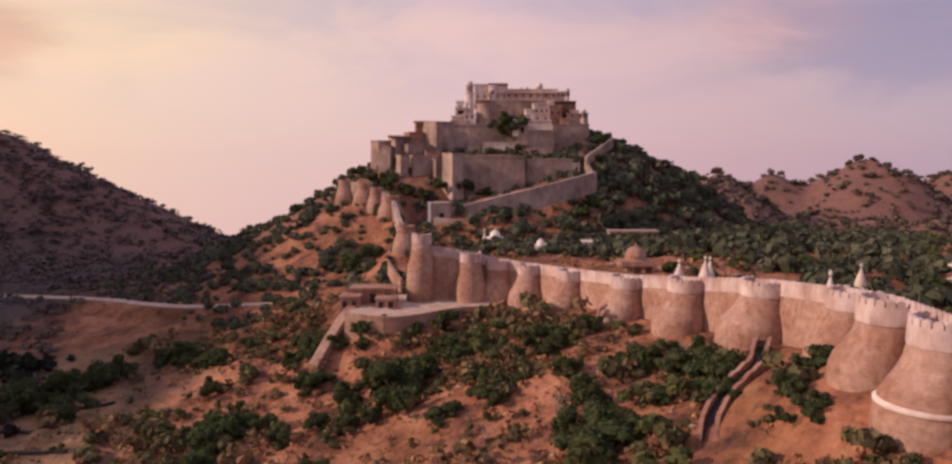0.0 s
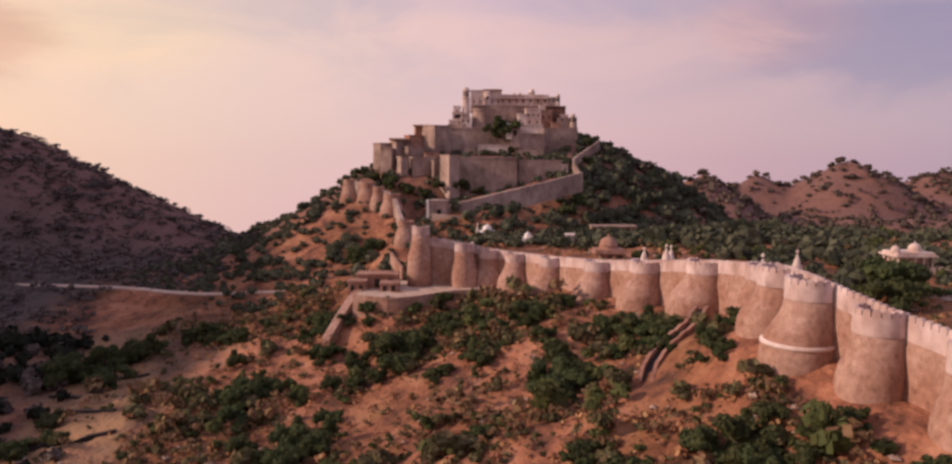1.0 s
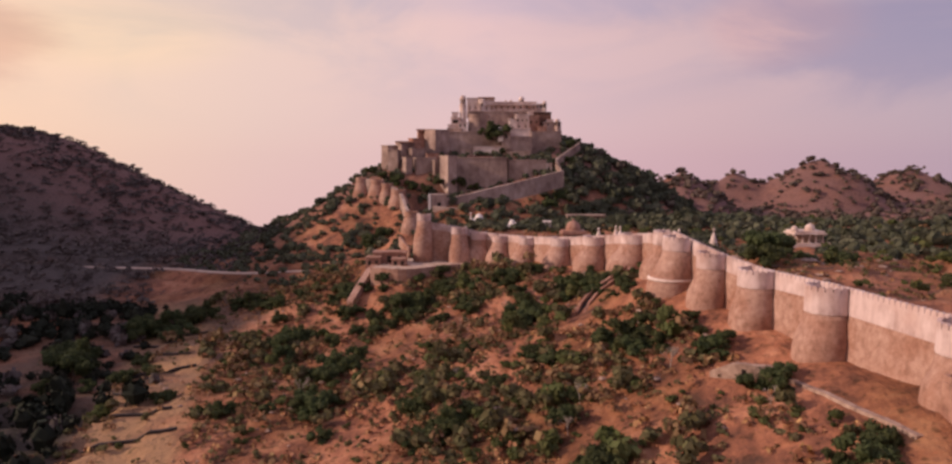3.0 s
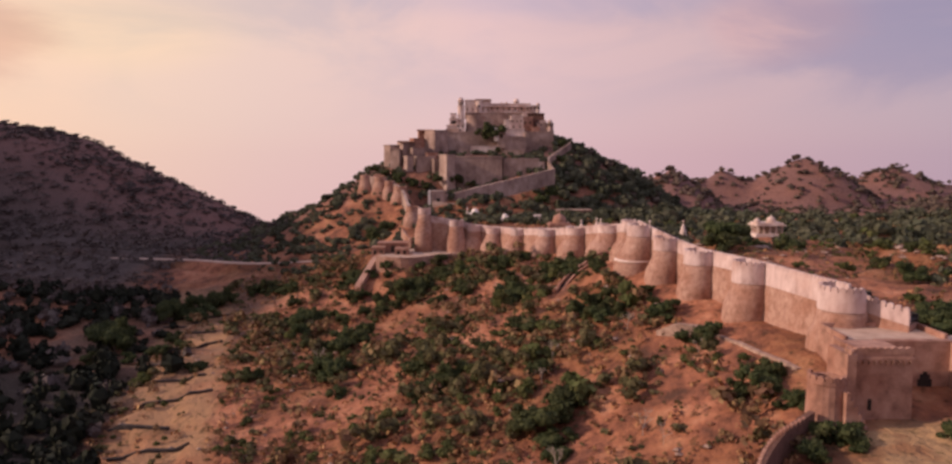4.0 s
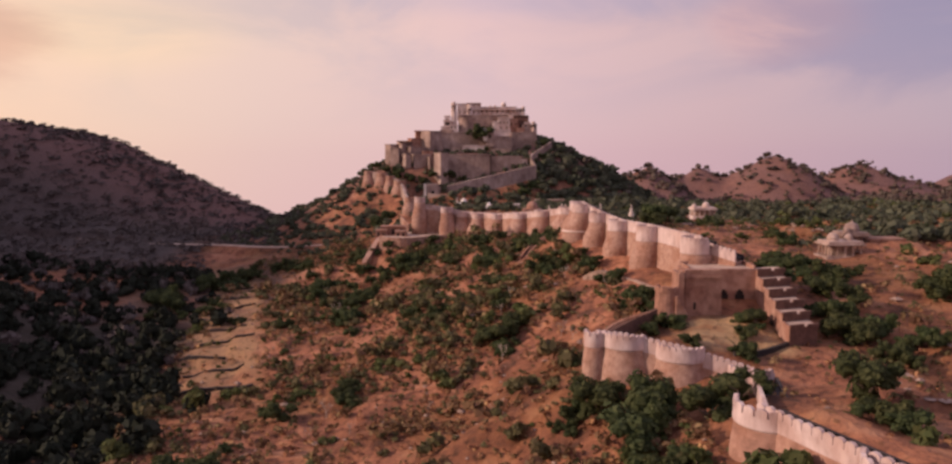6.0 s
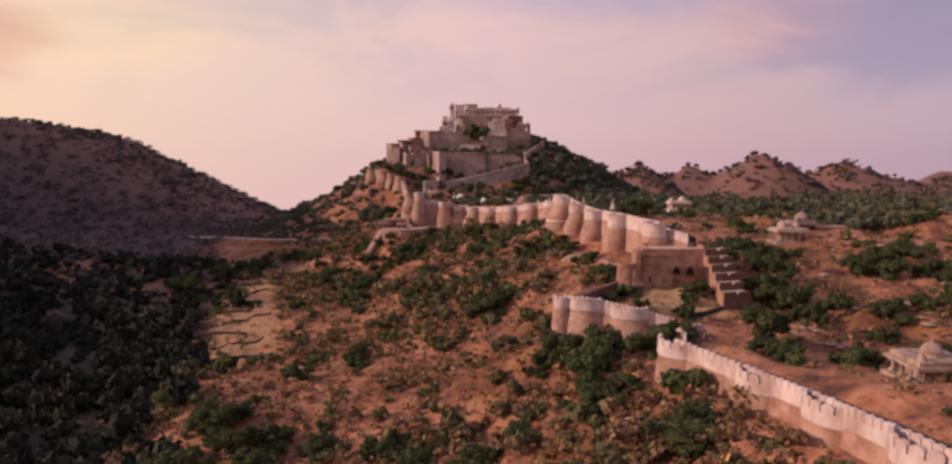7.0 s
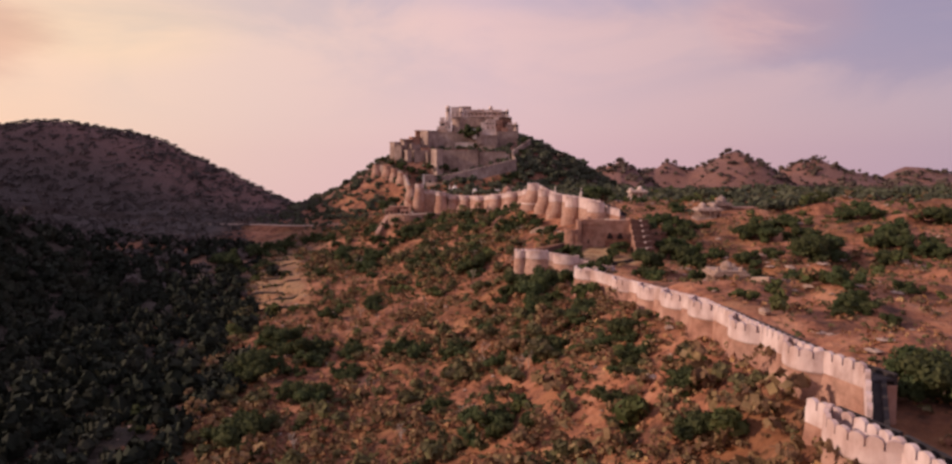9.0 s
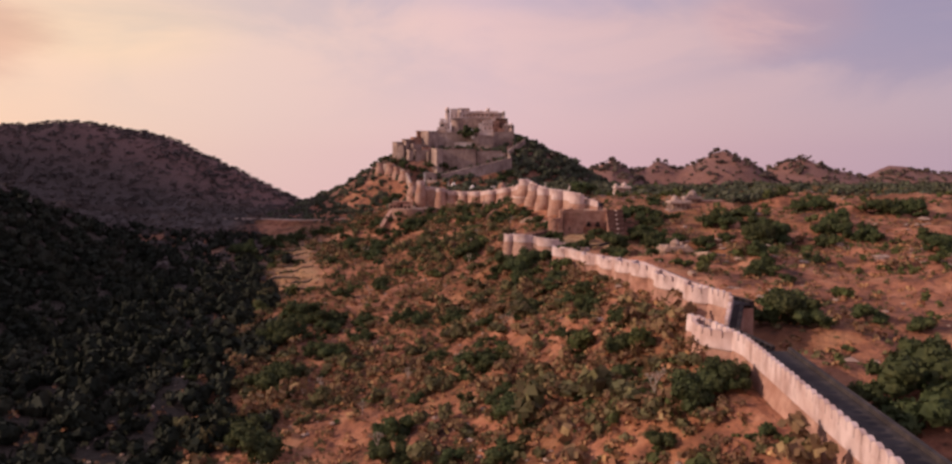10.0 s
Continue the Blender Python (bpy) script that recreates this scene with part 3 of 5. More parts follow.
# ---- the rampart ----
# bastions from the fort's hill southwards: x, y, top, base, radius, swelling
UPPER = [(-14.5, 199, 35.6, 25.5, 1.0, 1.2), (-2.4, 199, 33.8, 21.5, 3.0, 1.5), (5.6, 200.5, 31.6, 19.8, 3.0, 1.6), (14.2, 193, 31.4, 20.2, 3.0, 1.6),
         (23.3, 178.5, 32.2, 21.8, 3.1, 1.6), (32.5, 156, 34.5, 25.0, 3.3, 1.55), (41, 141, 36.6, 26.6, 3.4, 1.6), (49.5, 124, 39.1, 28.4, 3.7, 1.7),
         (52.4, 100, 41.8, 32.0, 3.2, 1.5), (48.4, 84, 43.9, 33.4, 3.2, 1.55), (47.6, 72.5, 44.1, 31.9, 3.2, 1.62), (51.2, 62, 42.2, 31.2, 2.9, 1.42),
         (55, 49, 40.9, 30.1, 3.2, 1.3), (60, 33, 40.9, 29.8, 3.3, 1.32), (65.5, 8, 40.6, 29.4, 3.6, 1.3)]
LOWER = [(33.4, -37, 29.0, 21, 1.9, 1.15), (37.9, -39.2, 29.1, 20, 4.2, 1.2), (46.6, -43.7, 28.1, 19.5, 4.4, 1.22), (57, -48, 25.6, 18, 4.0, 1.1)]
SOUTH = [(47.2, -76, 29.4, 22, 4.4, 1.1), (53.5, -95, 29.9, 22, 4.6, 1.16), (56, -110, 31.1, 23, 4.6, 1.16), (56.8, -127, 33.0, 24, 4.8, 1.16), (57.3, -143, 34.8, 25, 4.8, 1.16), (58.2, -160, 35.4, 26, 4.8, 1.16), (59.0, -176, 36.1, 27.5, 4.0, 1.1), (61.2, -186, 36.5, 28, 1.0, 1.0)]
LAST = [(53.6, -189, 34.0, 26.5, 1.0, 1.1), (55.6, -197, 34.3, 26.5, 6.0, 1.06), (56.4, -205.5, 34.6, 27, 1.0, 1.1)]


DEEP_BAND = {9: 3.0, 10: 3.0, 11: 3.2, 12: 3.2, 13: 4.3, 14: 4.0}      # deeper plaster on the last bastions before the gate


def outward_of(chain, k):
    """Heading, in degrees, of the outer side at one bastion of a chain."""
    a, b = chain[max(k - 1, 0)], chain[min(k + 1, len(chain) - 1)]
    return math.degrees(math.atan2(-(b[0] - a[0]), b[1] - a[1]))


for chain in (UPPER, LOWER, SOUTH, LAST):
    for k, (x, y, zt, zb, r, bu) in enumerate(chain):
        if r > 1.5:
            a = radians(outward_of(chain, k))
            lead = 1.0 if chain is UPPER else 0.0
            bastion(x + lead * math.cos(a), y + lead * math.sin(a), zt, zb, r, bu, outward=outward_of(chain, k), ring=(x == 47.6), inset=0.0 if chain is UPPER or r < 2.2 else r * 0.52, big=chain in (SOUTH, LAST), stone=M_REDSTONE if chain in (SOUTH, LAST) else None,
                    band=DEEP_BAND.get(k) if chain is UPPER else None)
    for k, (a, b) in enumerate(zip(chain, chain[1:])):
        wall_run(a[:4], b[:4], big=chain in (SOUTH, LAST), body=M_REDSTONE if chain in (SOUTH, LAST) else None, band=DEEP_BAND.get(k) if chain is UPPER else None)
bastion(-15.5, 198.2, 38.8, 25, 2.6, 1.5, outward=250)
wall_run((65.5, 8, 39.6, 29.5), (71.5, 1.5, 38.0, 29.5))
wall_run((57, -48, 25.6, 18.5), (49.5, -73, 27.8, 20.5))
wall_run((61.2, -186, 36.5, 28.5), (58.4, -192, 33.6, 27.5), thick=2.0, big=True)
wall_run((56.4, -205.5, 34.6, 27.5), (53.6, -247, 35.0, 27.5), thick=6.0, big=True, body=M_REDSTONE)
wall_run((53.6, -247, 35.0, 27.5), (52.5, -330, 34.5, 27), thick=6.0, big=True, body=M_REDSTONE)

# ---- the fort on the hill ----
fort = empty("hill_fort", 19, 390, 62, "pale sandstone hilltop palace fort with stacked terraces and domed turrets", "fort")


def block(parent, x0, x1, y, depth, z0, z1, mat, name="block", cope=0.6, turn=0.0, windows=(), label="", taper=0.25):
    """A masonry block with a coping; windows: rows of (height, number, width, tall) on the face towards -y."""
    b = part(name, box(x0, x1, y, y + depth, z0, z1, turn=turn, taper=taper), mat, parent, label)
    if cope:
        part("coping", box(x0 - 0.3, x1 + 0.3, y - 0.3, y + depth + 0.3, z1 + 0.004, z1 + cope, turn=turn), mat, b)
    for zh, n, w, tall in windows:
        for k in range(n):
            xc = x0 + (x1 - x0) * (k + 0.5) / n
            yf = y - taper * (z1 - zh) / max(z1 - z0, 0.1)
            part("window", box(xc - w / 2, xc + w / 2, yf - 0.06, yf + 0.3, zh, zh + tall, turn=turn, about=((x0 + x1) / 2, y + depth / 2)), M_DARK, b, "dark window opening")
    return b


def dome_part(parent, x, y, z, r, mat, name="dome", n=20, tall=1.0, finial=True):
    prof = [(r * 1.06, z), (r * 1.08, z + 0.12 * r)] + [(r * math.cos(a), z + 0.12 * r + r * tall * math.sin(a)) for a in [radians(d) for d in (0, 15, 30, 45, 58, 70, 80)]]
    if finial:
        top = prof[-1][1]
        prof += [(0.10 * r, top + 0.06 * r), (0.13 * r, top + 0.14 * r), (0.03 * r, top + 0.4 * r)]
    return part(name, lathe(x, y, prof, n), mat, parent, smooth_faces=True)


# palace at the summit
block(fort, -1.6, 16.2, 405, 14, 85.3, 97.4, M_PALE, "palace_wing", windows=((90.6, 5, 0.7, 1.4),))
block(fort, 6.3, 43.5, 406, 16, 85.4, 94.9, M_PALE, "palace_wing", windows=((91.0, 9, 0.9, 1.7),))
block(fort, 42.8, 49.9, 407, 12, 82.9, 93.7, M_PALE, "palace_wing", windows=((91.5, 3, 1.0, 1.6),))
part("eave", box(6.3, 43.8, 403.4, 406, 93.1, 93.5), M_PALE, fort, "deep stone eave")
part("balcony", box(-1.3, 43.7, 402.2, 406.5, 88.8, 89.4), M_PALE, fort, "long stone balcony")
for k in range(13):
    part("post", box(-0.3 + 3.53 * k, 0.1 + 3.53 * k, 402.5, 402.95, 89.4, 92.6), M_REDSTONE, fort)
part("roof_slab", box(5.6, 16.1, 403.4, 414, 97.7, 98.3), M_REDSTONE, fort, "flat projecting roof slab")
bay = part("oriel", lathe(8.1, 404.5, [(2.2, 88.2), (2.2, 96.0), (2.5, 96.1), (2.5, 96.6), (1.8, 97.0)], 8), M_PALE, fort)
part("window", box(7.6, 8.6, 402.2, 402.8, 92.4, 94.2), M_DARK, bay)
block(fort, -0.9, 27.7, 398, 7, 73.6, 88.4, M_FORT, "palace_wall", cope=0.4)
part("round_bastion", lathe(5.9, 401, [(7.4, 73.5), (6.8, 85.4), (7.1, 85.6), (7.1, 86.8)], 24), M_FORT, fort)
block(fort, -11.9, -6.1, 394, 8, 71.7, 84.3, M_PALE, "palace_wing", windows=((81.0, 1, 3.6, 2.2),))
block(fort, -13.7, -8.6, 391, 6, 71.3, 79.7, M_PALE, "palace_wing")
block(fort, -7.3, -1.6, 390, 6, 71.3, 80.9, M_PALE, "oriel", windows=((78.5, 2, 0.9, 1.8),))
block(fort, -11.4, -7.5, 399, 5, 79.4, 87.9, M_PALE, "palace_wing", windows=((84.5, 1, 1.0, 1.6),))
block(fort, 24.9, 29.5, 386, 9, 71.3, 83.0, M_PALE, "house_wing", windows=((77.5, 1, 0.8, 1.2),))
block(fort, 29.1, 37.4, 386.5, 10, 71.3, 86.1, M_PALE, "house_wing", windows=((82.0, 3, 0.8, 1.3), (78.0, 2, 0.8, 1.4),))
block(fort, 37.1, 43.9, 388, 10, 70.6, 85.0, M_REDSTONE, "house_wing", windows=((81.0, 2, 0.9, 1.4),))
block(fort, 25.4, 37.9, 382, 4, 69.5, 76.9, M_PALE, "house_terrace")
block(fort, 37.5, 41.8, 396, 7, 77.9, 88.1, M_PALE, "palace_wing")
block(fort, 41.0, 52.1, 395, 10, 74.0, 87.7, M_DARKRED, "palace_wing", windows=((86.5, 5, 1.0, 1.5),))
block(fort, 46.7, 57.6, 388, 9, 68.7, 80.9, M_FORT, "palace_wing", windows=((79.5, 2, 0.8, 1.2),))
block(fort, 48.7, 52.9, 389, 6, 77.4, 82.6, M_PALE, "palace_wing")
block(fort, 43.1, 48.2, 384, 6, 70.5, 78.2, M_REDSTONE, "palace_wing")
for tx, ty, tz, tr, tb in ((-4.3, 401, 96.9, 2.15, 77.9), (34.0, 410, 97.2, 1.85, 88.3), (48.6, 404, 94.5, 1.20, 86.3), (55.2, 387, 82.1, 1.45, 74.1)):
    tur = part("turret", lathe(tx, ty, [(tr, tb), (tr, tz - 4.2), (tr * 1.18, tz - 4.1), (tr * 1.18, tz - 3.8), (tr * 0.86, tz - 3.7), (tr * 0.86, tz - 0.3), (tr * 1.2, tz - 0.2), (tr * 1.2, tz)], 16), M_PALE, fort)
    dome_part(tur, tx, ty, tz, tr * 0.95, M_PALE, finial=False)
    for k in range(8):
        a = math.tau * (k + 0.5) / 8
        part("window", box(tx + tr * 0.83 * math.cos(a) - 0.25, tx + tr * 0.83 * math.cos(a) + 0.25, ty + tr * 0.83 * math.sin(a) - 0.25, ty + tr * 0.83 * math.sin(a) + 0.25, tz - 3.2, tz - 0.8), M_DARK, tur)
for cx, cy, cz, cr in ((13.0, 409, 96.7, 0.8), (23.6, 408, 95.0, 0.8), (27.0, 409, 95.4, 0.8), (39.3, 408, 94.1, 0.8)):
    kiosk = part("kiosk", lathe(cx, cy, [(cr * 1.1, cz - 2), (cr * 1.1, cz), (cr * 0.85, cz + 0.05), (cr * 0.85, cz + 0.6), (cr * 1.25, cz + 0.65), (cr * 1.2, cz + 0.8)], 10), M_PALE, fort)
    dome_part(kiosk, cx, cy, cz + 0.8, cr * 0.85, M_PALE, n=12, finial=False)
# terraces below it
block(fort, -13.9, 23.4, 378, 16, 51.6, 74.8, M_FORT, "terrace_wall")
block(fort, -13.4, -4.7, 381, 8, 68.1, 76.8, M_FORT, "terrace_wall", turn=-6)
block(fort, 22.5, 38.7, 376, 16, 51.6, 71.7, M_FORT, "terrace_wall")
block(fort, 37.7, 56.6, 380, 16, 53.8, 75.0, M_FORT, "terrace_wall", turn=4)
block(fort, 18.0, 20.4, 372, 3, 69.2, 77.0, M_WHITE, "kiosk")
block(fort, 20.1, 25.1, 372.5, 4, 64.6, 76.7, M_FORT, "block", windows=((71.0, 1, 1.4, 2.6),))
block(fort, 2.4, 18.9, 364, 3, 56.3, 65.7, M_PALE, "low_wall", cope=0.3)
block(fort, -5.1, 14.6, 368, 6, 52.6, 64.2, M_FORT, "terrace_wall")
block(fort, 24.1, 36.1, 362, 5, 50.4, 62.4, M_FORT, "terrace_wall", turn=-4)
block(fort, -25.1, -14.3, 364, 10.5, 59.0, 75.5, M_FORT, "block", turn=42)
block(fort, -31.7, -27.8, 372, 8, 62.7, 76.0, M_REDSTONE, "block", turn=10)
part("roof_slab", box(-32.1, -21.5, 369, 382, 75.7, 76.5), M_REDSTONE, fort, "flat projecting roof slab")
block(fort, -35.7, -28.6, 366, 8, 58.2, 70.4, M_REDSTONE, "block", turn=24)
block(fort, -43.1, -34.2, 362, 8, 56.3, 68.2, M_FORT, "block", turn=28, windows=((62.6, 2, 1.0, 1.6),))
part("roof_slab", box(-43.6, -32.6, 358.5, 371, 68.2, 69.1), M_REDSTONE, fort, "flat projecting roof slab")
block(fort, -41.3, -37.3, 357, 4, 57.9, 66.7, M_FORT, "block", turn=35)
block(fort, -51.1, -43.6, 360, 9, 52.6, 66.1, M_FORT, "terrace_wall", turn=32)
block(fort, -46.9, -41.1, 354, 7, 51.5, 63.4, M_FORT, "terrace_wall", turn=-14)
block(fort, -36.6, -27.2, 356, 8, 52.7, 64.1, M_FORT, "terrace_wall", turn=34)
block(fort, -37.6, -33.9, 346, 5, 49.8, 59.1, M_FORT, "block", turn=30)
block(fort, -31.8, -20.4, 348, 8, 46.0, 58.9, M_FORT, "terrace_wall", turn=18)
block(fort, -21.3, -13.4, 345, 8, 41.0, 57.2, M_FORT, "terrace_wall", turn=22)
block(fort, -25.2, -18.3, 352, 6, 52.1, 61.2, M_REDSTONE, "block", turn=12)
block(fort, -14.5, -8.4, 334, 8, 32, 60, M_FORT, "tower", turn=36)
block(fort, -9.0, 22, 342, 15, 34, 59.0, M_FORT, "terrace_wall")
block(fort, 22.2, 44, 344, 14, 38, 57.5, M_FORT, "terrace_wall", turn=4)
block(fort, 38.4, 47.8, 345, 5, 45.1, 55.6, M_PALE, "block", windows=((52.4, 3, 1.0, 1.8),))
block(fort, -18.7, -11.2, 284, 7, 31, 40.8, M_FORT, "gatehouse", turn=14, windows=((34.8, 1, 1.8, 2.6),))
# sunlight on the gatehouse's west edge is put in as a white wall
part("gable", box(-19.4, -18.2, 283, 291, 31, 41.4, taper=0.1), M_WHITE, fort, "end wall coloured white for its sunlit west side")


def ribbon(name, pts, half, tall, deep, mat, parent=None, label="", caps=None):
    """A wall along points (x, y, top)."""
    bm = bmesh.new()
    rows = []
    for k, (x, y, z) in enumerate(pts):
        a, b = pts[max(k - 1, 0)], pts[min(k + 1, len(pts) - 1)]
        dx, dy = b[0] - a[0], b[1] - a[1]
        ln = math.hypot(dx, dy)
        ox, oy = -dy / ln * half, dx / ln * half
        rows.append([bm.verts.new(p) for p in ((x + ox, y + oy, z - deep), (x + ox, y + oy, z), (x - ox, y - oy, z), (x - ox, y - oy, z - deep))])
    for a, c in zip(rows, rows[1:]):
        for k in range(4):
            bm.faces.new((a[k], a[(k + 1) % 4], c[(k + 1) % 4], c[k]))
    bm.faces.new(rows[0][::-1])
    bm.faces.new(rows[-1])
    bmesh.ops.recalc_face_normals(bm, faces=bm.faces)
    return part(name, bm, mat, parent, label)


def spline(pts, n=6):
    out = []
    for k in range(len(pts) - 1):
        p0, p1, p2, p3 = pts[max(k - 1, 0)], pts[k], pts[k + 1], pts[min(k + 2, len(pts) - 1)]
        for i in range(n):
            t = i / n
            out.append(tuple(0.5 * (2 * b + (c - a) * t + (2 * a - 5 * b + 4 * c - d) * t * t + (3 * b - a - 3 * c + d) * t ** 3) for a, b, c, d in zip(p0, p1, p2, p3)))
    return out + [pts[-1]]


ribbon("approach_wall", spline([(-16, 286, 39), (-4, 290, 40.5), (10.6, 299, 43.6), (30, 312, 47.5), (51.8, 325, 52.5)]), 1.0, 6, 9, M_FORT, fort, "long sloping stone approach wall")
ribbon("lower_wall", spline([(-17, 281, 36), (-4, 279, 35), (11, 280, 34)]), 0.8, 4, 6, M_FORT, fort)
ribbon("stair_wall", spline([(66, 362, 68.5), (62, 355, 66.0), (52, 347, 60), (50, 341, 57.5), (52, 333, 52.5)]), 0.45, 2, 4.5, M_FORT, fort, "curving tan stair wall")
ribbon("ridge_wall", spline([(-60, 333, 48), (-49, 325, 46.5), (-37, 311, 42), (-31, 288, 35), (-26, 265, 31.5)], 4), 0.8, 6, 10, M_FORT, fort)


def ridge_bastion(x, y, zt, zb, r):
    ob = empty("ridge_bastion", x, y, zb, "worn tan rubble-stone round bastion on the steep hillside", "bastion", "bastions on the fort's hill")
    h = zt - zb
    part("body", lathe(x, y, [(r * 1.6, zb - 6), (r * 1.5, zb + h * 0.15), (r * 1.28, zb + h * 0.42), (r, zb + h * 0.7), (r, zt), (r - 0.6, zt), (r - 0.6, zt - 1.2), (0.1, zt - 1.2)], 24, wob=0.05), M_STONE, ob, smooth_faces=False)
    return ob


for bx, by, bt, bb, br in ((-60, 333, 48.4, 38, 3.2), (-50, 325, 47.4, 37.5, 3.6), (-44, 319, 45.5, 36, 2.9), (-37, 311, 42.6, 32.5, 4.0), (-26, 263, 34.5, 25.5, 3.3)):
    ridge_bastion(bx, by, bt, bb, br)

# ---- terrace with the guard house below the first bastion, and the road ----
court = empty("forecourt_terrace", -18, 190, 15, "raised dusty stone-walled forecourt terrace outside the rampart", "terrace")
bm = bmesh.new()
edge = spline([(-33, 178, 0), (-20, 173.5, 0), (-6, 184, 0), (4, 188, 0), (6, 200, 0), (-12, 206, 0), (-32, 202, 0)], 5)
top = [bm.verts.new((x, y, 20.6)) for x, y, _ in edge]
bot = [bm.verts.new((x - 0.4, y - 0.6, 10)) for x, y, _ in edge]
bm.faces.new(top)
for k in range(len(edge)):
    k2 = (k + 1) % len(edge)
    bm.faces.new((top[k], bot[k], bot[k2], top[k2]))
bmesh.ops.recalc_face_normals(bm, faces=bm.faces)
part("retaining_wall", bm, M_ROAD, court)
ribbon("kerb", [(x, y, 21.3) for x, y, _ in edge[:22]], 0.35, 1, 9.5, M_STONE, court, "low stone edge wall")
ribbon("buttress", [(-32, 190, 22), (-34.5, 182, 19.5), (-37, 174, 15), (-39, 168, 11)], 1.2, 3, 8, M_STONE, court, "sloping tan stone buttress wall")
guard = empty("guard_house", -28, 194, 20.6, "small flat-roofed stone guard house with arched openings", "guard house")
block(guard, -34, -22, 191, 6, 19, 24.4, M_REDSTONE, "wall", windows=((21, 3, 1.6, 2.6),))
block(guard, -36, -31, 187, 5, 17, 23.0, M_STONE, "annex", windows=((20.6, 2, 1.1, 1.7),))
block(guard, -26.5, -21.5, 186.5, 4.3, 18, 22.6, M_REDSTONE, "annex", windows=((20.7, 2, 1.2, 1.5),))
ribbon("outer_stair", [(-22, 207, 24.5), (-25, 213, 26.5), (-27, 219, 28)], 0.4, 2, 4, M_STONE, court)


def road_ribbon(name, pts, half, mat, label, lift=0.25, deep=3.5):
    return tagged(ribbon(name, pts, half, 0, deep, mat), label, "road", kind="structure")


road_ribbon("road", spline(list(ROAD)), 2.3, M_ROAD,
            "pale dusty hillside road with stone edge")

# stone risers of the field terraces
for k in range(11):
    y0 = 30 + 16.5 * k
    pts = []
    for q in range(-64 + 3 * (k % 2), -38 - 4 * (k % 3), 3):
        yy = y0 + 1.3 * math.sin(q * 0.11 + k * 1.9) + 0.12 * (q + 58) * math.sin(k * 2.3)
        pts.append((q - 0.29 * yy, yy, 0))
    low = ribbon("field_wall", [(xx, yy, height(xx, yy) + 0.7) for xx, yy, _ in pts], 0.45, 1, 2.5, M_DARKSTONE)
    tagged(low, "low dry-stone riser between stubble fields", "wall", "walls of the field terraces")

# stone causeway with two kerb walls outside the rampart: x, y, height of its walkway
WAY = spline([(28.8, 90, 23.2), (30.9, 95, 25.0), (34, 98.8, 27.0), (37.4, 101.6, 28.8), (40.3, 104, 30.1), (42.5, 109, 30.4), (45.5, 115, 30.6)], 5)
causeway = empty("causeway", 33, 98.8, 24, "narrow weathered stone causeway with a kerb wall on each side", "causeway")
ribbon("walkway", WAY, 0.9, 1, 6.5, M_DARKSTONE, causeway, "dark worn stone walkway")
for side in (-1.0, 1.0):
    line = []
    for k, (x, y, z) in enumerate(WAY):
        a, b = WAY[max(k - 1, 0)], WAY[min(k + 1, len(WAY) - 1)]
        ln = math.hypot(b[0] - a[0], b[1] - a[1])
        line.append((x - (b[1] - a[1]) / ln * side, y + (b[0] - a[0]) / ln * side, z + 0.85 + 0.16 * math.sin(k * 1.9 + side)))
    ribbon("kerb_wall", line, 0.3, 1, 7, M_REDSTONE, causeway, "uneven low stone kerb wall")
ruin = empty("ruined_gate", 47, 30, 27, "ruined rubble-stone postern wall with a dark doorway", "ruin")
ribbon("wall", [(x, y, height(x, y) + z) for x, y, z in spline([(42, 35, 0.8), (45, 32.5, 2.3), (48, 31, 1.8), (52, 31, 0.7)])], 0.6, 3, 6, M_ROCK, ruin)
part("doorway", box(45.5, 46.4, 31.1, 31.8, height(46, 31.5) - 1, height(46, 31.5) + 1.5), M_DARK, ruin, "dark doorway")
ribbon("side_wall", [(x, y, height(x, y) + 0.25) for x, y, _ in spline([(50, 30, 0), (52, 22, 0), (54.5, 10, 0), (55.5, 2, 0)])], 0.5, 2, 5, M_ROCK, ruin)

# ---- the gate building ----
gate = empty("gate_building", 64, -6, 26, "reddish stone fortified gate building with stepped flat roofs", "gate")
SCALLOP = merlon_mesh(0.85, 0.75, 0.4)
SCALLOP.materials.append(M_REDSTONE)
tower = part("tower", box(56.1, 63.6, -13, -5.5, 20, 35.0, taper=0.3), M_REDSTONE, gate)
for k in range(8):
    put_merlon(gate, 56.5 + 0.95 * k, -12.8, 35.0, 0, 1.25, SCALLOP)
for k in range(7):
    put_merlon(gate, 56.3, -12.3 + 0.95 * k, 35.0, math.pi / 2, 1.0, SCALLOP)
part("coping", box(55.9, 63.8, -13.25, -12.9, 34.2, 34.55), M_REDSTONE, gate)
for k in range(10):
    part("bracket", box(56.2 + 0.77 * k, 56.5 + 0.77 * k, -13.3, -13.0, 33.75, 34.2), M_REDSTONE, gate)
part("back_wall", box(63.6, 74.3, -4.5, -3.2, 20, 34.6), M_REDSTONE, gate)
for dx in (66.0, 69.6):
    b = bmesh.new()
    add_box(b, dx, dx + 2.0, -4.62, -4.2, 22, 29.0)
    add_box(b, dx + 0.3, dx + 1.7, -4.62, -4.2, 29.0, 29.7)
    add_box(b, dx + 0.7, dx + 1.3, -4.62, -4.2, 29.7, 30.1)
    part("doorway", b, M_DARK, gate, "tall dark doorway")
part("slit", box(57.9, 58.3, -13.32, -12.9, 27.5, 29.0), M_DARK, gate, "narrow dark slit")
part("roof", box(59.5, 74.5, -3.1, 5, 20, 34.2), M_REDSTONE, gate)
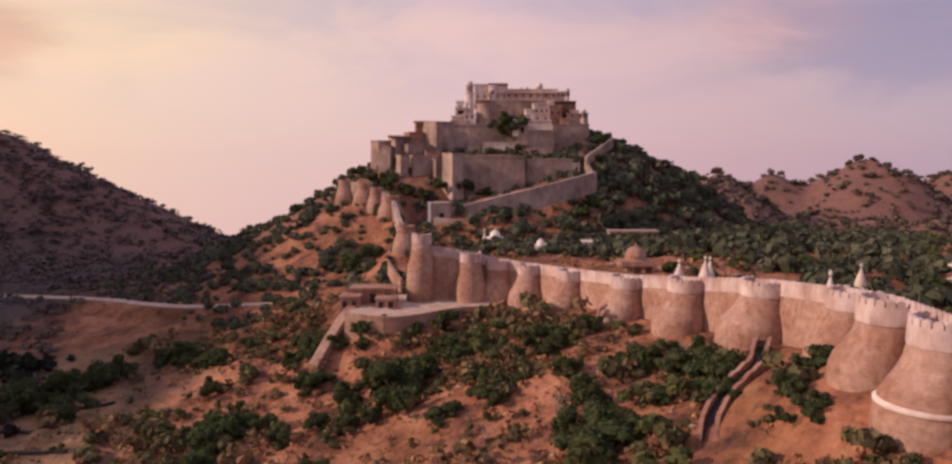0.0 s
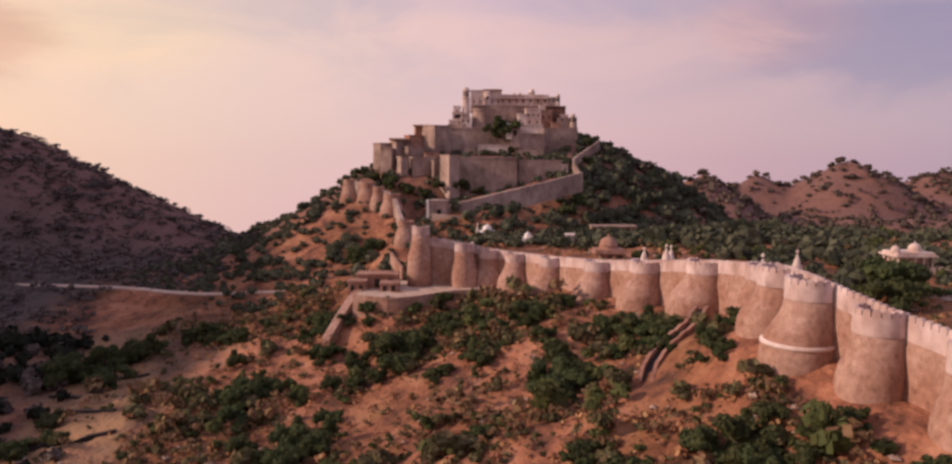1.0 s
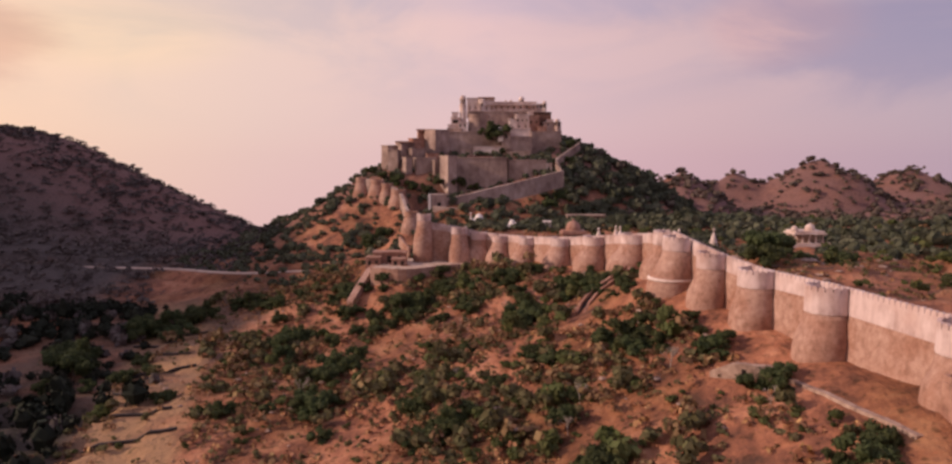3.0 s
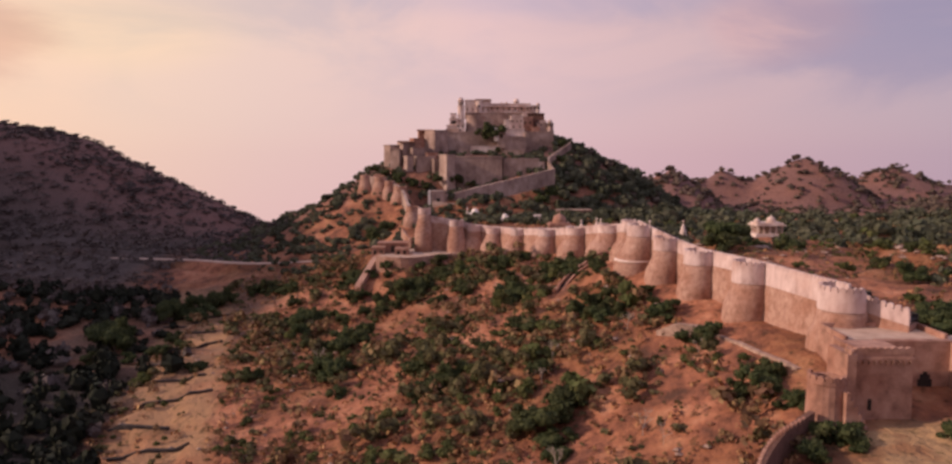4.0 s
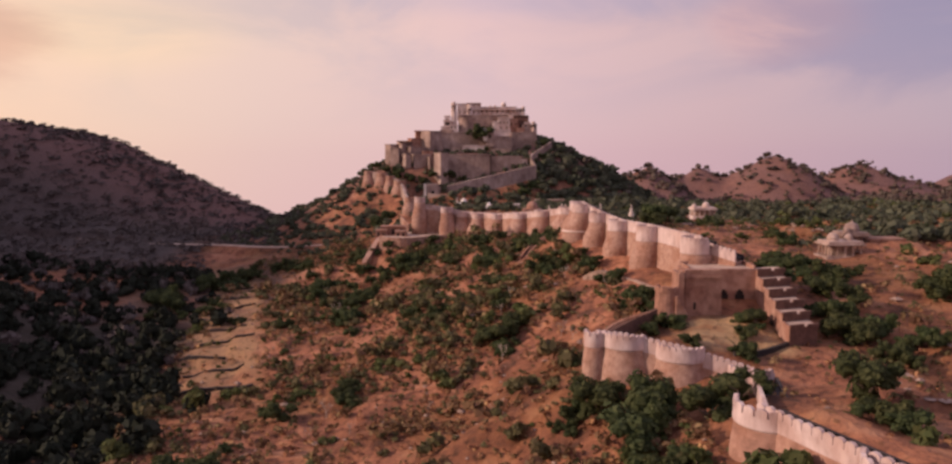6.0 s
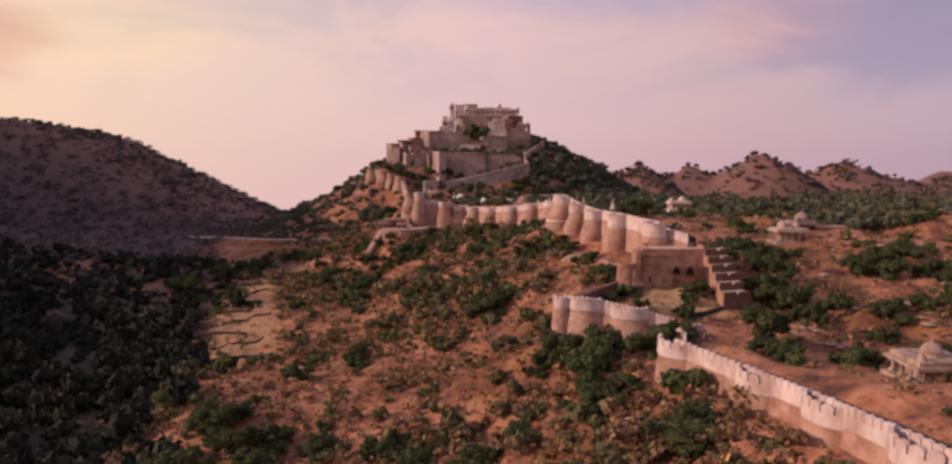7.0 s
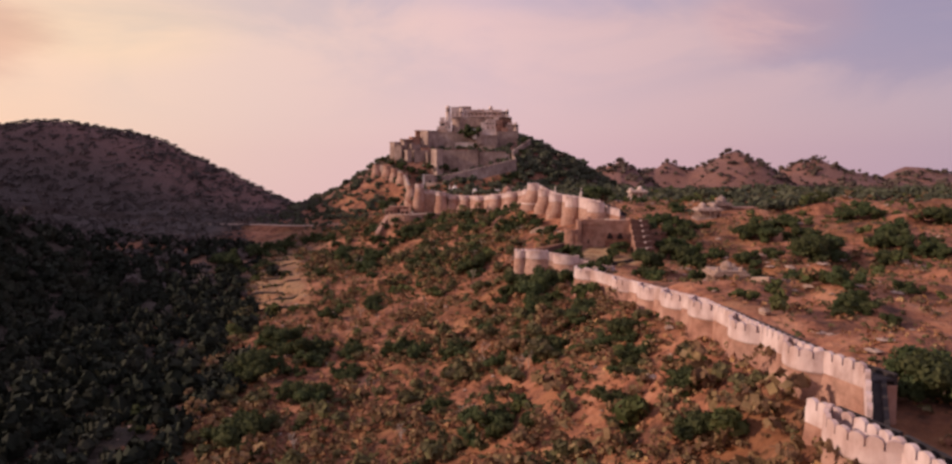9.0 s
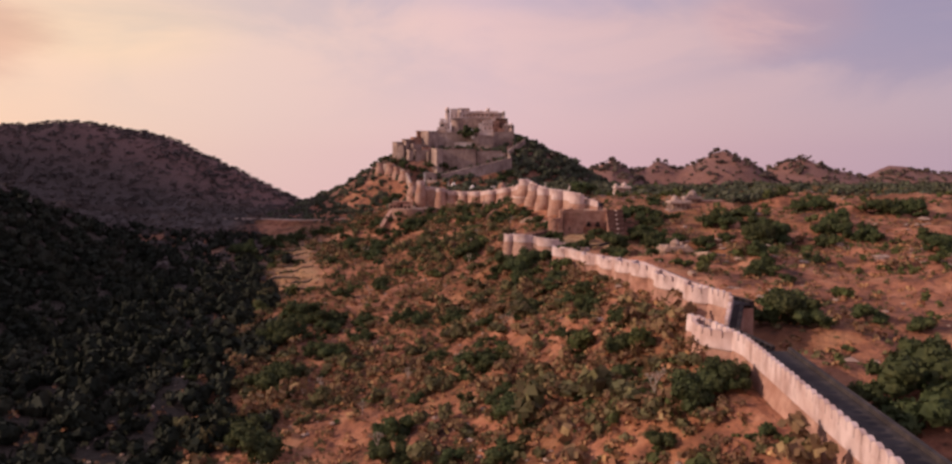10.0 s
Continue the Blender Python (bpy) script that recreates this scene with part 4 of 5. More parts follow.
part("roof_paving", box(59.9, 74.1, -2.7, 4.6, 34.2, 34.35), M_ROAD, gate, "dusty flat roof")
ribbon("roof_parapet", [(59.8, -3.1, 34.9), (59.8, 5, 35.0), (74.3, 5, 35.2), (74.3, -3, 35.2)], 0.25, 1, 1, M_REDSTONE, gate)
part("slot_tower", box(54.3, 55.5, -14.4, -9, 20, 35.3, taper=0.1), M_REDSTONE, gate, "narrow upright wall tower")
for k in range(2):
    put_merlon(gate, 54.9, -14.0 + 0.95 * k, 35.3, math.pi / 2, 1.0, SCALLOP)


def skew_box(xl, y0, y1, wide, lift, z0, z1):
    """A step of the stepped roof: its west edge leans with the stair, its ends run a little to the north-east."""
    bm = bmesh.new()
    foot = [(xl + 0.13 * (y0 + 5), y0), (xl + 0.13 * (y0 + 5) + wide, y0 + lift), (xl + 0.13 * (y1 + 5) + wide, y1 + lift), (xl + 0.13 * (y1 + 5), y1)]
    lo, hi = [[bm.verts.new((x, y, z)) for x, y in foot] for z in (z0, z1)]
    bm.faces.new(lo[::-1])
    bm.faces.new(hi)
    for k in range(4):
        bm.faces.new((lo[k], lo[(k + 1) % 4], hi[(k + 1) % 4], hi[k]))
    return bm


for k in range(6):
    y1, zt, wide = -0.6 - 5.0 * k, 34.2 - 1.32 * k, 6.9 - 0.12 * k
    st = part("roof_step", skew_box(74.0, y1 - 4.99, y1, wide, 2.3, 18, zt), M_REDSTONE, gate)
    # thin dark sheet over the step's south face stands for its shade
    part("riser", skew_box(74.05, y1 - 5.10, y1 - 5.0, wide - 0.1, 2.3, 18, zt - 0.1), M_DARKRED, st, "red masonry riser coloured dark for its shaded south side")
    part("step_paving", skew_box(74.45, y1 - 4.4, y1 - 0.05, wide - 0.9, 2.1, zt - 0.3, zt + 0.05), M_ROAD, st, "dusty pale paving")
    part("front_parapet", skew_box(74.02, y1 - 5.2, y1 - 4.7, wide * 0.5, 1.15, zt - 0.35, zt + 0.62), M_DARKRED, st, "low red parapet coloured dark for its shaded south side")
    part("front_parapet", skew_box(74.02 + wide * 0.6, y1 - 5.2 + 1.4, y1 - 4.7 + 1.4, wide * 0.4, 0.9, zt - 0.35, zt + 0.5), M_DARKRED, st, "low red parapet coloured dark for its shaded south side")
    part("side_parapet", skew_box(73.98, y1 - 4.95, y1 - 0.02, 0.4, 0.1, zt - 0.3, zt + 0.28), M_REDSTONE, st)
part("doorway", box(71.6, 72.6, -20.2, -19.0, 21, 26.4), M_DARK, gate, "dark arched doorway")
out = empty("ruined_turret", 51, -12, 24, "crumbling stepped stone turret beside the gate", "turret")
part("body", lathe(52.2, -13.4, [(2.75, 18), (2.6, 24), (2.35, 31.4), (2.45, 31.5), (2.45, 32.0), (1.9, 32.0), (1.9, 31.2)], 20, wob=0.03), M_REDSTONE, out)
part("deck", lathe(52.2, -13.4, [(1.95, 30.8), (1.95, 31.2)], 16), M_DARKSTONE, out)
for k in range(9):
    a = radians(130 + 24 * k)
    put_merlon(out, 52.2 + 2.2 * math.cos(a), -13.4 + 2.2 * math.sin(a), 31.95, a + math.pi / 2, 1.0, SCALLOP)
for k in range(6):
    part("step", box(53.4 + 0.5 * k, 53.92 + 0.5 * k, -16.4, -15.0, 18, 30.8 - 0.9 * k), M_REDSTONE, out)
thin = ribbon("outwork_wall", spline([(49.5, -15.5, 28.2), (44, -20, 27.2), (39, -27, 27.0), (34.2, -36, 27.6)], 5), 0.4, 2, 6, M_DARKRED)
tagged(thin, "thin brown stone outwork wall running down from the gate", "wall")
for k in range(20):
    f = k / 20
    put_merlon(out, 48.6 - 14.2 * f - 0.6 * math.sin(f * 3.14), -16.3 - 19.5 * f + 2.0 * math.sin(f * 3.14), 27.3 + 0.1 * f, radians(234), 0.9, SCALLOP)
yard = ribbon("yard_wall", [(58, -37.5, height(58, -37.5) + 0.8), (62, -35.5, height(62, -35.5) + 0.9), (66, -33, height(66, -33) + 0.9), (71, -30, height(71, -30) + 0.9)], 0.35, 1, 3, M_DARKSTONE)
tagged(yard, "low dark stone wall across the dry yard", "wall")

# ---- temples, pavilions and spires ----


def temple(name, x0, x1, y0, y1, z0, z1, domes, label, mat=M_PALE, cols=5, sides=4, deep=1.4):
    """A pillared hall: plinth, dark core, pillars all round, eaves, roof and domes."""
    ob = empty(name, (x0 + x1) / 2, (y0 + y1) / 2, z0, label, "temple")
    part("plinth", box(x0 - 0.8, x1 + 0.8, y0 - 0.8, y1 + 0.8, z0 - 3, z0 + 0.5, taper=0.2), mat, ob)
    part("inner_wall", box(x0 + deep, x1 - deep, y0 + deep, y1 - deep, z0 + 0.5, z1 - 0.8), M_ROCK, ob, "shaded inner wall")
    part("eave", box(x0 - 0.7, x1 + 0.7, y0 - 0.7, y1 + 0.7, z1 - 0.8, z1 - 0.35), mat, ob)
    part("roof", box(x0 - 0.1, x1 + 0.1, y0 - 0.1, y1 + 0.1, z1 - 0.345, z1 + 0.3), mat, ob)
    spots = [(x0 + 0.3 + (x1 - x0 - 0.6) * k / (cols - 1), y) for k in range(cols) for y in (y0 + 0.3, y1 - 0.3)]
    spots += [(x, y0 + 0.3 + (y1 - y0 - 0.6) * k / (sides - 1)) for k in range(1, sides - 1) for x in (x0 + 0.3, x1 - 0.3)]
    for px, py in spots:
        b = bmesh.new()
        add_box(b, px - 0.36, px + 0.36, py - 0.36, py + 0.36, z0 + 0.5, z0 + 0.9)
        add_lathe(b, px, py, [(0.27, z0 + 0.9), (0.25, z0 + (z1 - z0) * 0.5), (0.3, z0 + (z1 - z0) * 0.52), (0.25, z1 - 1.2)], 8)
        add_box(b, px - 0.4, px + 0.4, py - 0.4, py + 0.4, z1 - 1.2, z1 - 0.8)
        part("pillar", b, mat, ob)
    for dx, dy, dr in domes:
        dr2 = part("drum", lathe(dx, dy, [(dr * 1.15, z1 + 0.3), (dr * 1.15, z1 + 0.55), (dr, z1 + 0.6), (dr, z1 + 0.6 + dr * 0.25)], 20), mat, ob)
        dome_part(dr2, dx, dy, z1 + 0.6 + dr * 0.25, dr * 0.96, mat, tall=0.85)
    return ob


temple("pillared_temple", 112.4, 122.0, 42, 49, height(117, 45) - 0.2, 34.6, ((115, 45.5, 1.6), (119.8, 46, 1.2)), "weathered pale pillared stone temple with low domes on the plateau", M_FORT)
temple("pillared_temple", 123.5, 131, 56, 63, height(127, 58), 35.6, ((127.5, 59.5, 2.2), (125, 57.5, 0.9)), "weathered pale domed stone temple with walled annex on the plateau", M_FORT)
annex = empty("temple_annex", 137, 58, 30, "long low pale stone annex beside the temple", "annex")
block(annex, 131.8, 142.5, 57, 6, 28, 33.4, M_STONE, "wall", windows=((31, 3, 1.2, 1.8),))
temple("pillared_temple", 73.6, 80.6, -99, -92, height(77, -96) - 0.2, height(77, -96) + 3.1, ((77.2, -95.5, 1.35), (74.4, -98.0, 0.5), (79.7, -98.0, 0.5), (79.7, -93.0, 0.5)), "small weathered pillared stone temple with low dome", M_ROCK, 4, 4)
tw = ribbon("temple_enclosure_wall", [(x, y, height(x, y) + 1.0) for x, y in ((81.5, -99), (84, -103), (87, -101), (90, -99), (94, -94))], 0.4, 1, 3, M_ROCK)
tagged(tw, "low stone enclosure wall beside the small temple", "wall")
temple("flat_roofed_pavilion", 109, 118.5, 160, 167, height(113, 163) + 0.8, 35.6, ((109.5, 162, 1.1), (115, 163, 1.6)), "whitewashed flat-roofed pavilion with small domes", M_PALE, 5, 4)
lean = empty("side_shelter", 123, 158, 28, "low dark shelter beside the pavilion", "shelter")
block(lean, 120, 127, 157, 5, 27, 31.5, M_ROCK, "wall", windows=((28.6, 3, 1.5, 1.8),))
temple("domed_shrine", 34.8, 42.6, 176, 183, 29.5, 34.0, ((38.7, 179.6, 2.6),), "domed pinkish stone shrine behind the rampart", M_REDSTONE, 4, 4)
temple("white_shrine", 2.8, 8.2, 238, 243, height(5, 240), height(5, 240) + 3.2, ((5.5, 240.5, 1.7),), "small whitewashed domed shrine", M_WHITE, 4, 3)
temple("white_shrine", 17.5, 21, 223, 227, 28.5, 32.0, ((19.2, 225, 1.2),), "small whitewashed domed shrine behind the rampart", M_WHITE, 3, 3)


def spire(x, y, zt, zb, r, mat=M_PALE):
    ob = empty("temple_spire", x, y, zb, "tapering weathered stone temple spire", "spire", "temple spires")
    h = zt - zb
    b = bmesh.new()
    prof = [(r * 1.25, zb - 2), (r * 1.25, zb + 0.12 * h)]
    for k in range(9):
        f = k / 8
        prof += [(r * (1 - f ** 1.6) + 0.18, zb + h * (0.14 + 0.72 * f)), (r * (1 - f ** 1.6) + 0.10, zb + h * (0.17 + 0.72 * f))]
    prof += [(0.38, zb + 0.92 * h), (0.34, zb + 0.96 * h), (0.06, zt)]
    part("shaft", add_lathe(b, x, y, prof, 12), mat, ob)
    return ob


for sx, sy, st, sb, sr in ((45, 163, 36.9, 29, 1.6), (50.5, 162, 37.8, 29, 1.7), (52.5, 165, 37.2, 29, 1.3), (79, 150, 38.0, 29, 1.5), (2, 235, 36.4, 28, 0.9), (20.5, 222, 33.4, 28, 0.8), (62, 128, 40, 30, 1.4)):
    spire(sx, sy, st, sb, sr)
arcade = empty("arcade", 54, 256, 28, "long low white arcade with dark arched openings", "arcade")
block(arcade, 46, 63, 255, 5, height(54, 256) - 2, 33.0, M_ROCK, "wall", windows=((30.6, 8, 1.3, 2.0),))
hut = empty("garden_building", 36, 232, 28, "small pale building among garden trees", "building")
block(hut, 33, 41, 230, 5, 26, 32.2, M_PALE, "wall", windows=((29.6, 3, 1.0, 1.8),))

# ---- far haze-coloured ridge, its haze painted in as a glow ----
bm = bmesh.new()
rx = [-1500 + 60 * k for k in range(34)]
rt = [bm.verts.new((x, 2300, -238 + 72 * math.exp(-((x + 600) / 200) ** 2) + 30 * math.exp(-((x + 1150) / 300) ** 2) + 6 * noise.noise((x * 0.02, 0, 0)))) for x in rx]
rb = [bm.verts.new((x, 2290, -720)) for x in rx]
for k in range(len(rx) - 1):
    bm.faces.new((rb[k], rb[k + 1], rt[k + 1], rt[k]))
# no haze in the air: base colour and weak emission stand for it
M_HAZE = bpy.data.materials.new("painted_distance_haze")
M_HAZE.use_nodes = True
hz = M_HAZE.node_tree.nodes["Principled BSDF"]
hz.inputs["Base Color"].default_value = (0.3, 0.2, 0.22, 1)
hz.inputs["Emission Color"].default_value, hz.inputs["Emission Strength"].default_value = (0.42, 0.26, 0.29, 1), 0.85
tagged(part("backdrop", bm, M_HAZE, None), "distant ridge with evening haze painted in as a pale glow", "backdrop", kind="structure")

# ---- plants ----
RNG = np.random.default_rng(7)


def clump(leaves, size, core_r, lobes, seed, flat=0.75):
    """Unit crown: quads on the skin of several lobes round a dark lumpy core. Returns vertices (n, 4, 3)."""
    g = np.random.default_rng(seed)
    cen = g.normal(size=(lobes, 3)) * ((0.46, 0.46, 0.24) if lobes > 6 else (0.42, 0.42, 0.22)) + (0, 0, 0.68)
    rad = g.uniform(0.22, 0.5, lobes) if lobes > 6 else g.uniform(0.36, 0.62, lobes) if lobes > 1 else np.array([0.85])
    if lobes == 1:
        cen = np.array([[0, 0, 0.6]])
    which = g.integers(0, lobes, leaves)
    d = g.normal(size=(leaves, 3))
    d /= np.linalg.norm(d, axis=1)[:, None]
    d[:, 2] = np.where(d[:, 2] < -0.35, -d[:, 2], d[:, 2])
    p = cen[which] + d * rad[which][:, None] * g.uniform(0.8, 1.12, leaves)[:, None] * (1, 1, flat)
    p[:, 2] = np.maximum(p[:, 2], 0.02)
    n = d + g.normal(size=(leaves, 3)) * 0.55
    n /= np.linalg.norm(n, axis=1)[:, None]
    t = np.cross(n, g.normal(size=(leaves, 3)))
    t /= np.linalg.norm(t, axis=1)[:, None]
    b = np.cross(n, t)
    s = (size * g.uniform(0.6, 1.35, leaves))[:, None]
    quads = np.stack([p - t * s - b * s * 0.55, p + t * s * 0.9 - b * s * 0.7, p + t * s + b * s * 0.6, p - t * s * 0.8 + b * s * 0.75], 1)
    core = []
    m, rings = (8, 3) if lobes > 6 else (5, 2)
    for c, r in zip(cen, rad):
        ph = [-0.9, -0.1, 0.7, 1.45] if lobes > 6 else [-0.8, 0.15, 1.3]
        for i in range(rings):
            for k in range(m):
                q = []
                for pi, ki in ((i, k), (i, k + 1), (i + 1, k + 1), (i + 1, k)):
                    a = math.tau * (ki % m) / m
                    w = core_r * r * (1 + 0.18 * math.sin(3 * a + pi * 1.7 + seed))
                    q.append((c[0] + w * math.cos(ph[pi]) * math.cos(a), c[1] + w * math.cos(ph[pi]) * math.sin(a), max(0.0, c[2] + w * flat * math.sin(ph[pi]))))
                core.append(q)
        if lobes > 4 and leaves < 60:
            break
    return np.concatenate([quads, np.array(core)]) if leaves > 13 or leaves == 1 else quads


def quads_mesh(name, q, mat):
    """A mesh from an array of quads (n, 4, 3)."""
    n = len(q)
    me = bpy.data.meshes.new(name)
    me.vertices.add(n * 4)
    me.vertices.foreach_set("co", q.astype(np.float32).reshape(-1))
    me.loops.add(n * 4)
    me.loops.foreach_set("vertex_index", np.arange(n * 4, dtype=np.int32))
    me.polygons.add(n)
    me.polygons.foreach_set("loop_start", np.arange(n, dtype=np.int32) * 4)
    me.update(calc_edges=True)
    me.materials.append(mat)
    return me


def plant_stuff(name, x, y, r, templates, mat, label, tall=(0.8, 1.2), z=None):
    """Many bushes as one object."""
    z = land(x, y) if z is None else z
    n = len(x)
    a = RNG.uniform(0, math.tau, n)
    th = RNG.uniform(*tall, n)
    pick = RNG.integers(0, len(templates), n)
    out = []
    for k, t in enumerate(templates):
        i = np.nonzero(pick == k)[0]
        c, s = np.cos(a[i])[:, None, None], np.sin(a[i])[:, None, None]
        rr = r[i][:, None, None]
        px = (t[None, :, :, 0] * c - t[None, :, :, 1] * s) * rr + x[i][:, None, None]
        py = (t[None, :, :, 0] * s + t[None, :, :, 1] * c) * rr + y[i][:, None, None]
        pz = t[None, :, :, 2] * rr * th[i][:, None, None] + (z[i] - 0.12 * r[i])[:, None, None]
        out.append(np.stack([px, py, pz], -1).reshape(-1, 4, 3))
    return tagged(new(name, quads_mesh(name, np.concatenate(out), mat)), label, "bushes", kind="stuff")


HI = [clump(80, 0.15, 0.82, 2, 20 + k) for k in range(5)]
MID = [clump(46, 0.19, 0.85, 2, 40 + k) for k in range(5)]
FAR = [clump(18, 0.33, 0.9, 1, 170 + q) for q in range(5)]
WISP = [clump(38, 0.17, 0.3, 2, 80 + k) for k in range(4)]

# places kept clear: x, y, radius
CLEAR = ((116, 44, 9), (127, 58, 8), (137, 58, 8), (76, -96, 8), (113, 163, 9), (106, 150, 8), (101, 138, 7), (112, 34, 7), (38.7, 179, 7), (5.5, 240, 5), (64, -4, 15), (74, -18, 10), (58, -28, 12),
         (-18, 191, 17), (-30, 196, 12), (47, 30, 5), (33, 92, 5), (38, 102, 5), (28, 84, 5), (42, 80, 8), (54, 256, 8), (80, -8, 8), (66, -52, 6), (100, 60, 10))


def clear(x, y):
    ok = np.ones(len(x), bool)
    for cx, cy, cr in CLEAR:
        ok &= np.hypot(x - cx, y - cy) > cr
    # off the rampart and its walkway
    xw = column(FOOT, y, 1)
    ok &= ~((x > xw - np.where(y > -10, 6.5, -1.5)) & (x < xw + 13) & (y < 212))
    # off the road
    for (ax, ay, _), (bx, by, _) in zip(ROAD, ROAD[1:]):
        t = np.clip(((x - ax) * (bx - ax) + (y - ay) * (by - ay)) / ((bx - ax) ** 2 + (by - ay) ** 2), 0, 1)
        ok &= np.hypot(x - ax - t * (bx - ax), y - ay - t * (by - ay)) > 3.5
    return ok


def scatter(n, x0, x1, y0, y1, keep):
    x, y = RNG.uniform(x0, x1, n), RNG.uniform(y0, y1, n)
    k = clear(x, y) & (keep(x, y) > RNG.uniform(0, 1, n))
    return x[k], y[k]


def sizes(n, med, spread, hi):
    return np.minimum(med * np.exp(RNG.normal(size=n) * spread), hi)


def fields(x, y):
    u = x + 0.29 * y
    band = smooth(-67, -61, u) * (1 - smooth(-41, -35, u)) * smooth(10, 35, y) * (1 - smooth(205, 230, y))
    return np.maximum(band, 0.45 * smooth(-150, -125, x) * (1 - smooth(-74, -62, x)) * smooth(60, 100, y) * (1 - smooth(215, 240, y)))


def slope_keep(x, y):
    xw, xv = column(FOOT, y, 1), column(VALLEY, y, 1)
    f = (x - xv) / (xw - xv)
    patch = smooth(-0.35, 0.6, fbm(x, y, 30, 3, 31))
    south = 1 - smooth(-75, -35, y)
    d = 0.15 + 0.18 * south * smooth(0.3, 0.6, f) + 0.85 * patch + 0.5 * (1 - smooth(0.0, 0.35, f)) + 0.25 * smooth(0.7, 0.9, f)
    return np.where((x < xw) & (x > xv), d, 0) * (1 - 0.9 * fields(x, y)) * (1 - 0.22 * south)


x, y = scatter(16500, -100, 60, -320, 235, slope_keep)
n = len(x)
r = sizes(n, 1.12, 0.6, 4.2)
kind = RNG.uniform(0, 1, n) ** np.where(y < 10, 0.42, 1.0)      # drier towards the south
for lo, hi, name, tmpl, mat, label in ((0, 0.24, "shrubs", HI, M_LEAF_STUFF, "dark green thorny shrubs scattered on the dry slope"),
                                       (0.24, 0.68, "olive_shrubs", MID, M_OLIVE, "dusty olive-green shrubs scattered on the dry slope"),
                                       (0.68, 1.0, "dry_scrub", WISP, M_DRYLEAF, "leafless brown dry scrub on the slope")):
    w = (kind >= lo) & (kind < hi)
    plant_stuff(name, x[w], y[w], r[w], tmpl, mat, label)
x, y = scatter(1200, 20, 56, -260, -60, lambda a, b: smooth(-22, -6, a - column(FOOT, b, 1)) * 0.8)
plant_stuff("foot_scrub", x, y, sizes(len(x), 0.95, 0.5, 2.4), WISP, M_DRYLEAF, "tangled brown scrub along the foot of the rampart")
x, y = scatter(380, 20, 56, -260, -60, lambda a, b: smooth(-22, -6, a - column(FOOT, b, 1)) * 0.8)
plant_stuff("foot_shrubs", x, y, sizes(len(x), 1.1, 0.5, 2.6), HI, M_LEAF_STUFF, "dusty green shrubs along the foot of the rampart")
TUFT = [clump(13, 0.32, 0.5, 1, 90 + k) for k in range(4)]
x, y = scatter(23000, -100, 60, -320, 235, lambda a, b: 0.3 + 0.5 * slope_keep(a, b) - 0.25 * fields(a, b))
w = RNG.uniform(0, 1, len(x)) < 0.72
plant_stuff("dry_tufts", x[w], y[w], sizes(w.sum(), 0.6, 0.45, 1.4), TUFT, M_STRAW, "low tufts of straw-coloured dry grass")
plant_stuff("green_tufts", x[~w], y[~w], sizes((~w).sum(), 0.6, 0.45, 1.4), TUFT, M_OLIVE, "low olive weeds on the dry slope")

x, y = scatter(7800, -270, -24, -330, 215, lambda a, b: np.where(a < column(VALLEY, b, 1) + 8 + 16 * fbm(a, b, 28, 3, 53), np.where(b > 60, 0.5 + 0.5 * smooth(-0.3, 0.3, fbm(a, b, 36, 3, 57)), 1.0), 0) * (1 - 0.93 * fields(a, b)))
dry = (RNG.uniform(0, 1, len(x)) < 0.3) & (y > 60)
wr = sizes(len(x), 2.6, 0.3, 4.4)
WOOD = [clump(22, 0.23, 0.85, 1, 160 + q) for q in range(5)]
plant_stuff("valley_woods", x[~dry], y[~dry], wr[~dry], WOOD, M_LEAF_DARK, "dense woods on the valley flank, leaves coloured dark for its shade", (0.9, 1.5))
plant_stuff("valley_dry_woods", x[dry], y[dry], wr[dry], WOOD, M_LEAF_HILL, "brown half-bare trees among the woods on the valley flank", (0.8, 1.3))
x, y = scatter(5800, -520, -110, 200, 480, lambda a, b: np.where(b < 262, smooth(-125, -165, a), 1.0) * (0.6 + 0.4 * smooth(-0.4, 0.4, fbm(a, b, 50, 3, 51))))
plant_stuff("hill_woods", x, y, sizes(len(x), 2.8, 0.3, 4.6), [clump(24, 0.21, 0.5, 2, 150 + q)[:24] for q in range(5)], M_LEAF_HILL, "dark dry woods covering the shaded hill", (0.4, 0.75))


def fort_keep(x, y):
    d = np.hypot(x - 19, y - 398)
    side = smooth(-30, 40, x - 0.25 * (y - 330))
    return np.where((d > 34) & (d < 200) & (y < 470), 0.42 + 0.58 * side, 0) * np.where((x > -16) & (x < 44) & (y < 345) & (y > 270) & (x < 40), 0.45, 1)


x, y = scatter(7600, -150, 210, 215, 470, fort_keep)
plant_stuff("fort_hill_bushes", x, y, sizes(len(x), 1.7, 0.35, 3.4) * (1 + 0.5 * smooth(20, 70, x)), FAR, M_LEAF_MID, "dense dark bushes on the fort's hillside")
x, y = scatter(6200, 55, 300, -330, 330, lambda a, b: (0.16 + 0.75 * smooth(-0.1, 0.6, fbm(a, b, 34, 3, 71))) * np.where(b > 190, 2.0, 1.0))
r = sizes(len(x), 1.25, 0.45, 3.2)
green = RNG.uniform(0, 1, len(x)) < 0.7
plant_stuff("plateau_shrubs", x[green], y[green], r[green], MID, M_LEAF_STUFF, "green shrubs scattered over the stony plateau")
plant_stuff("plateau_dry_scrub", x[~green], y[~green], r[~green], WISP, M_DRYLEAF, "dry brown scrub on the stony plateau")
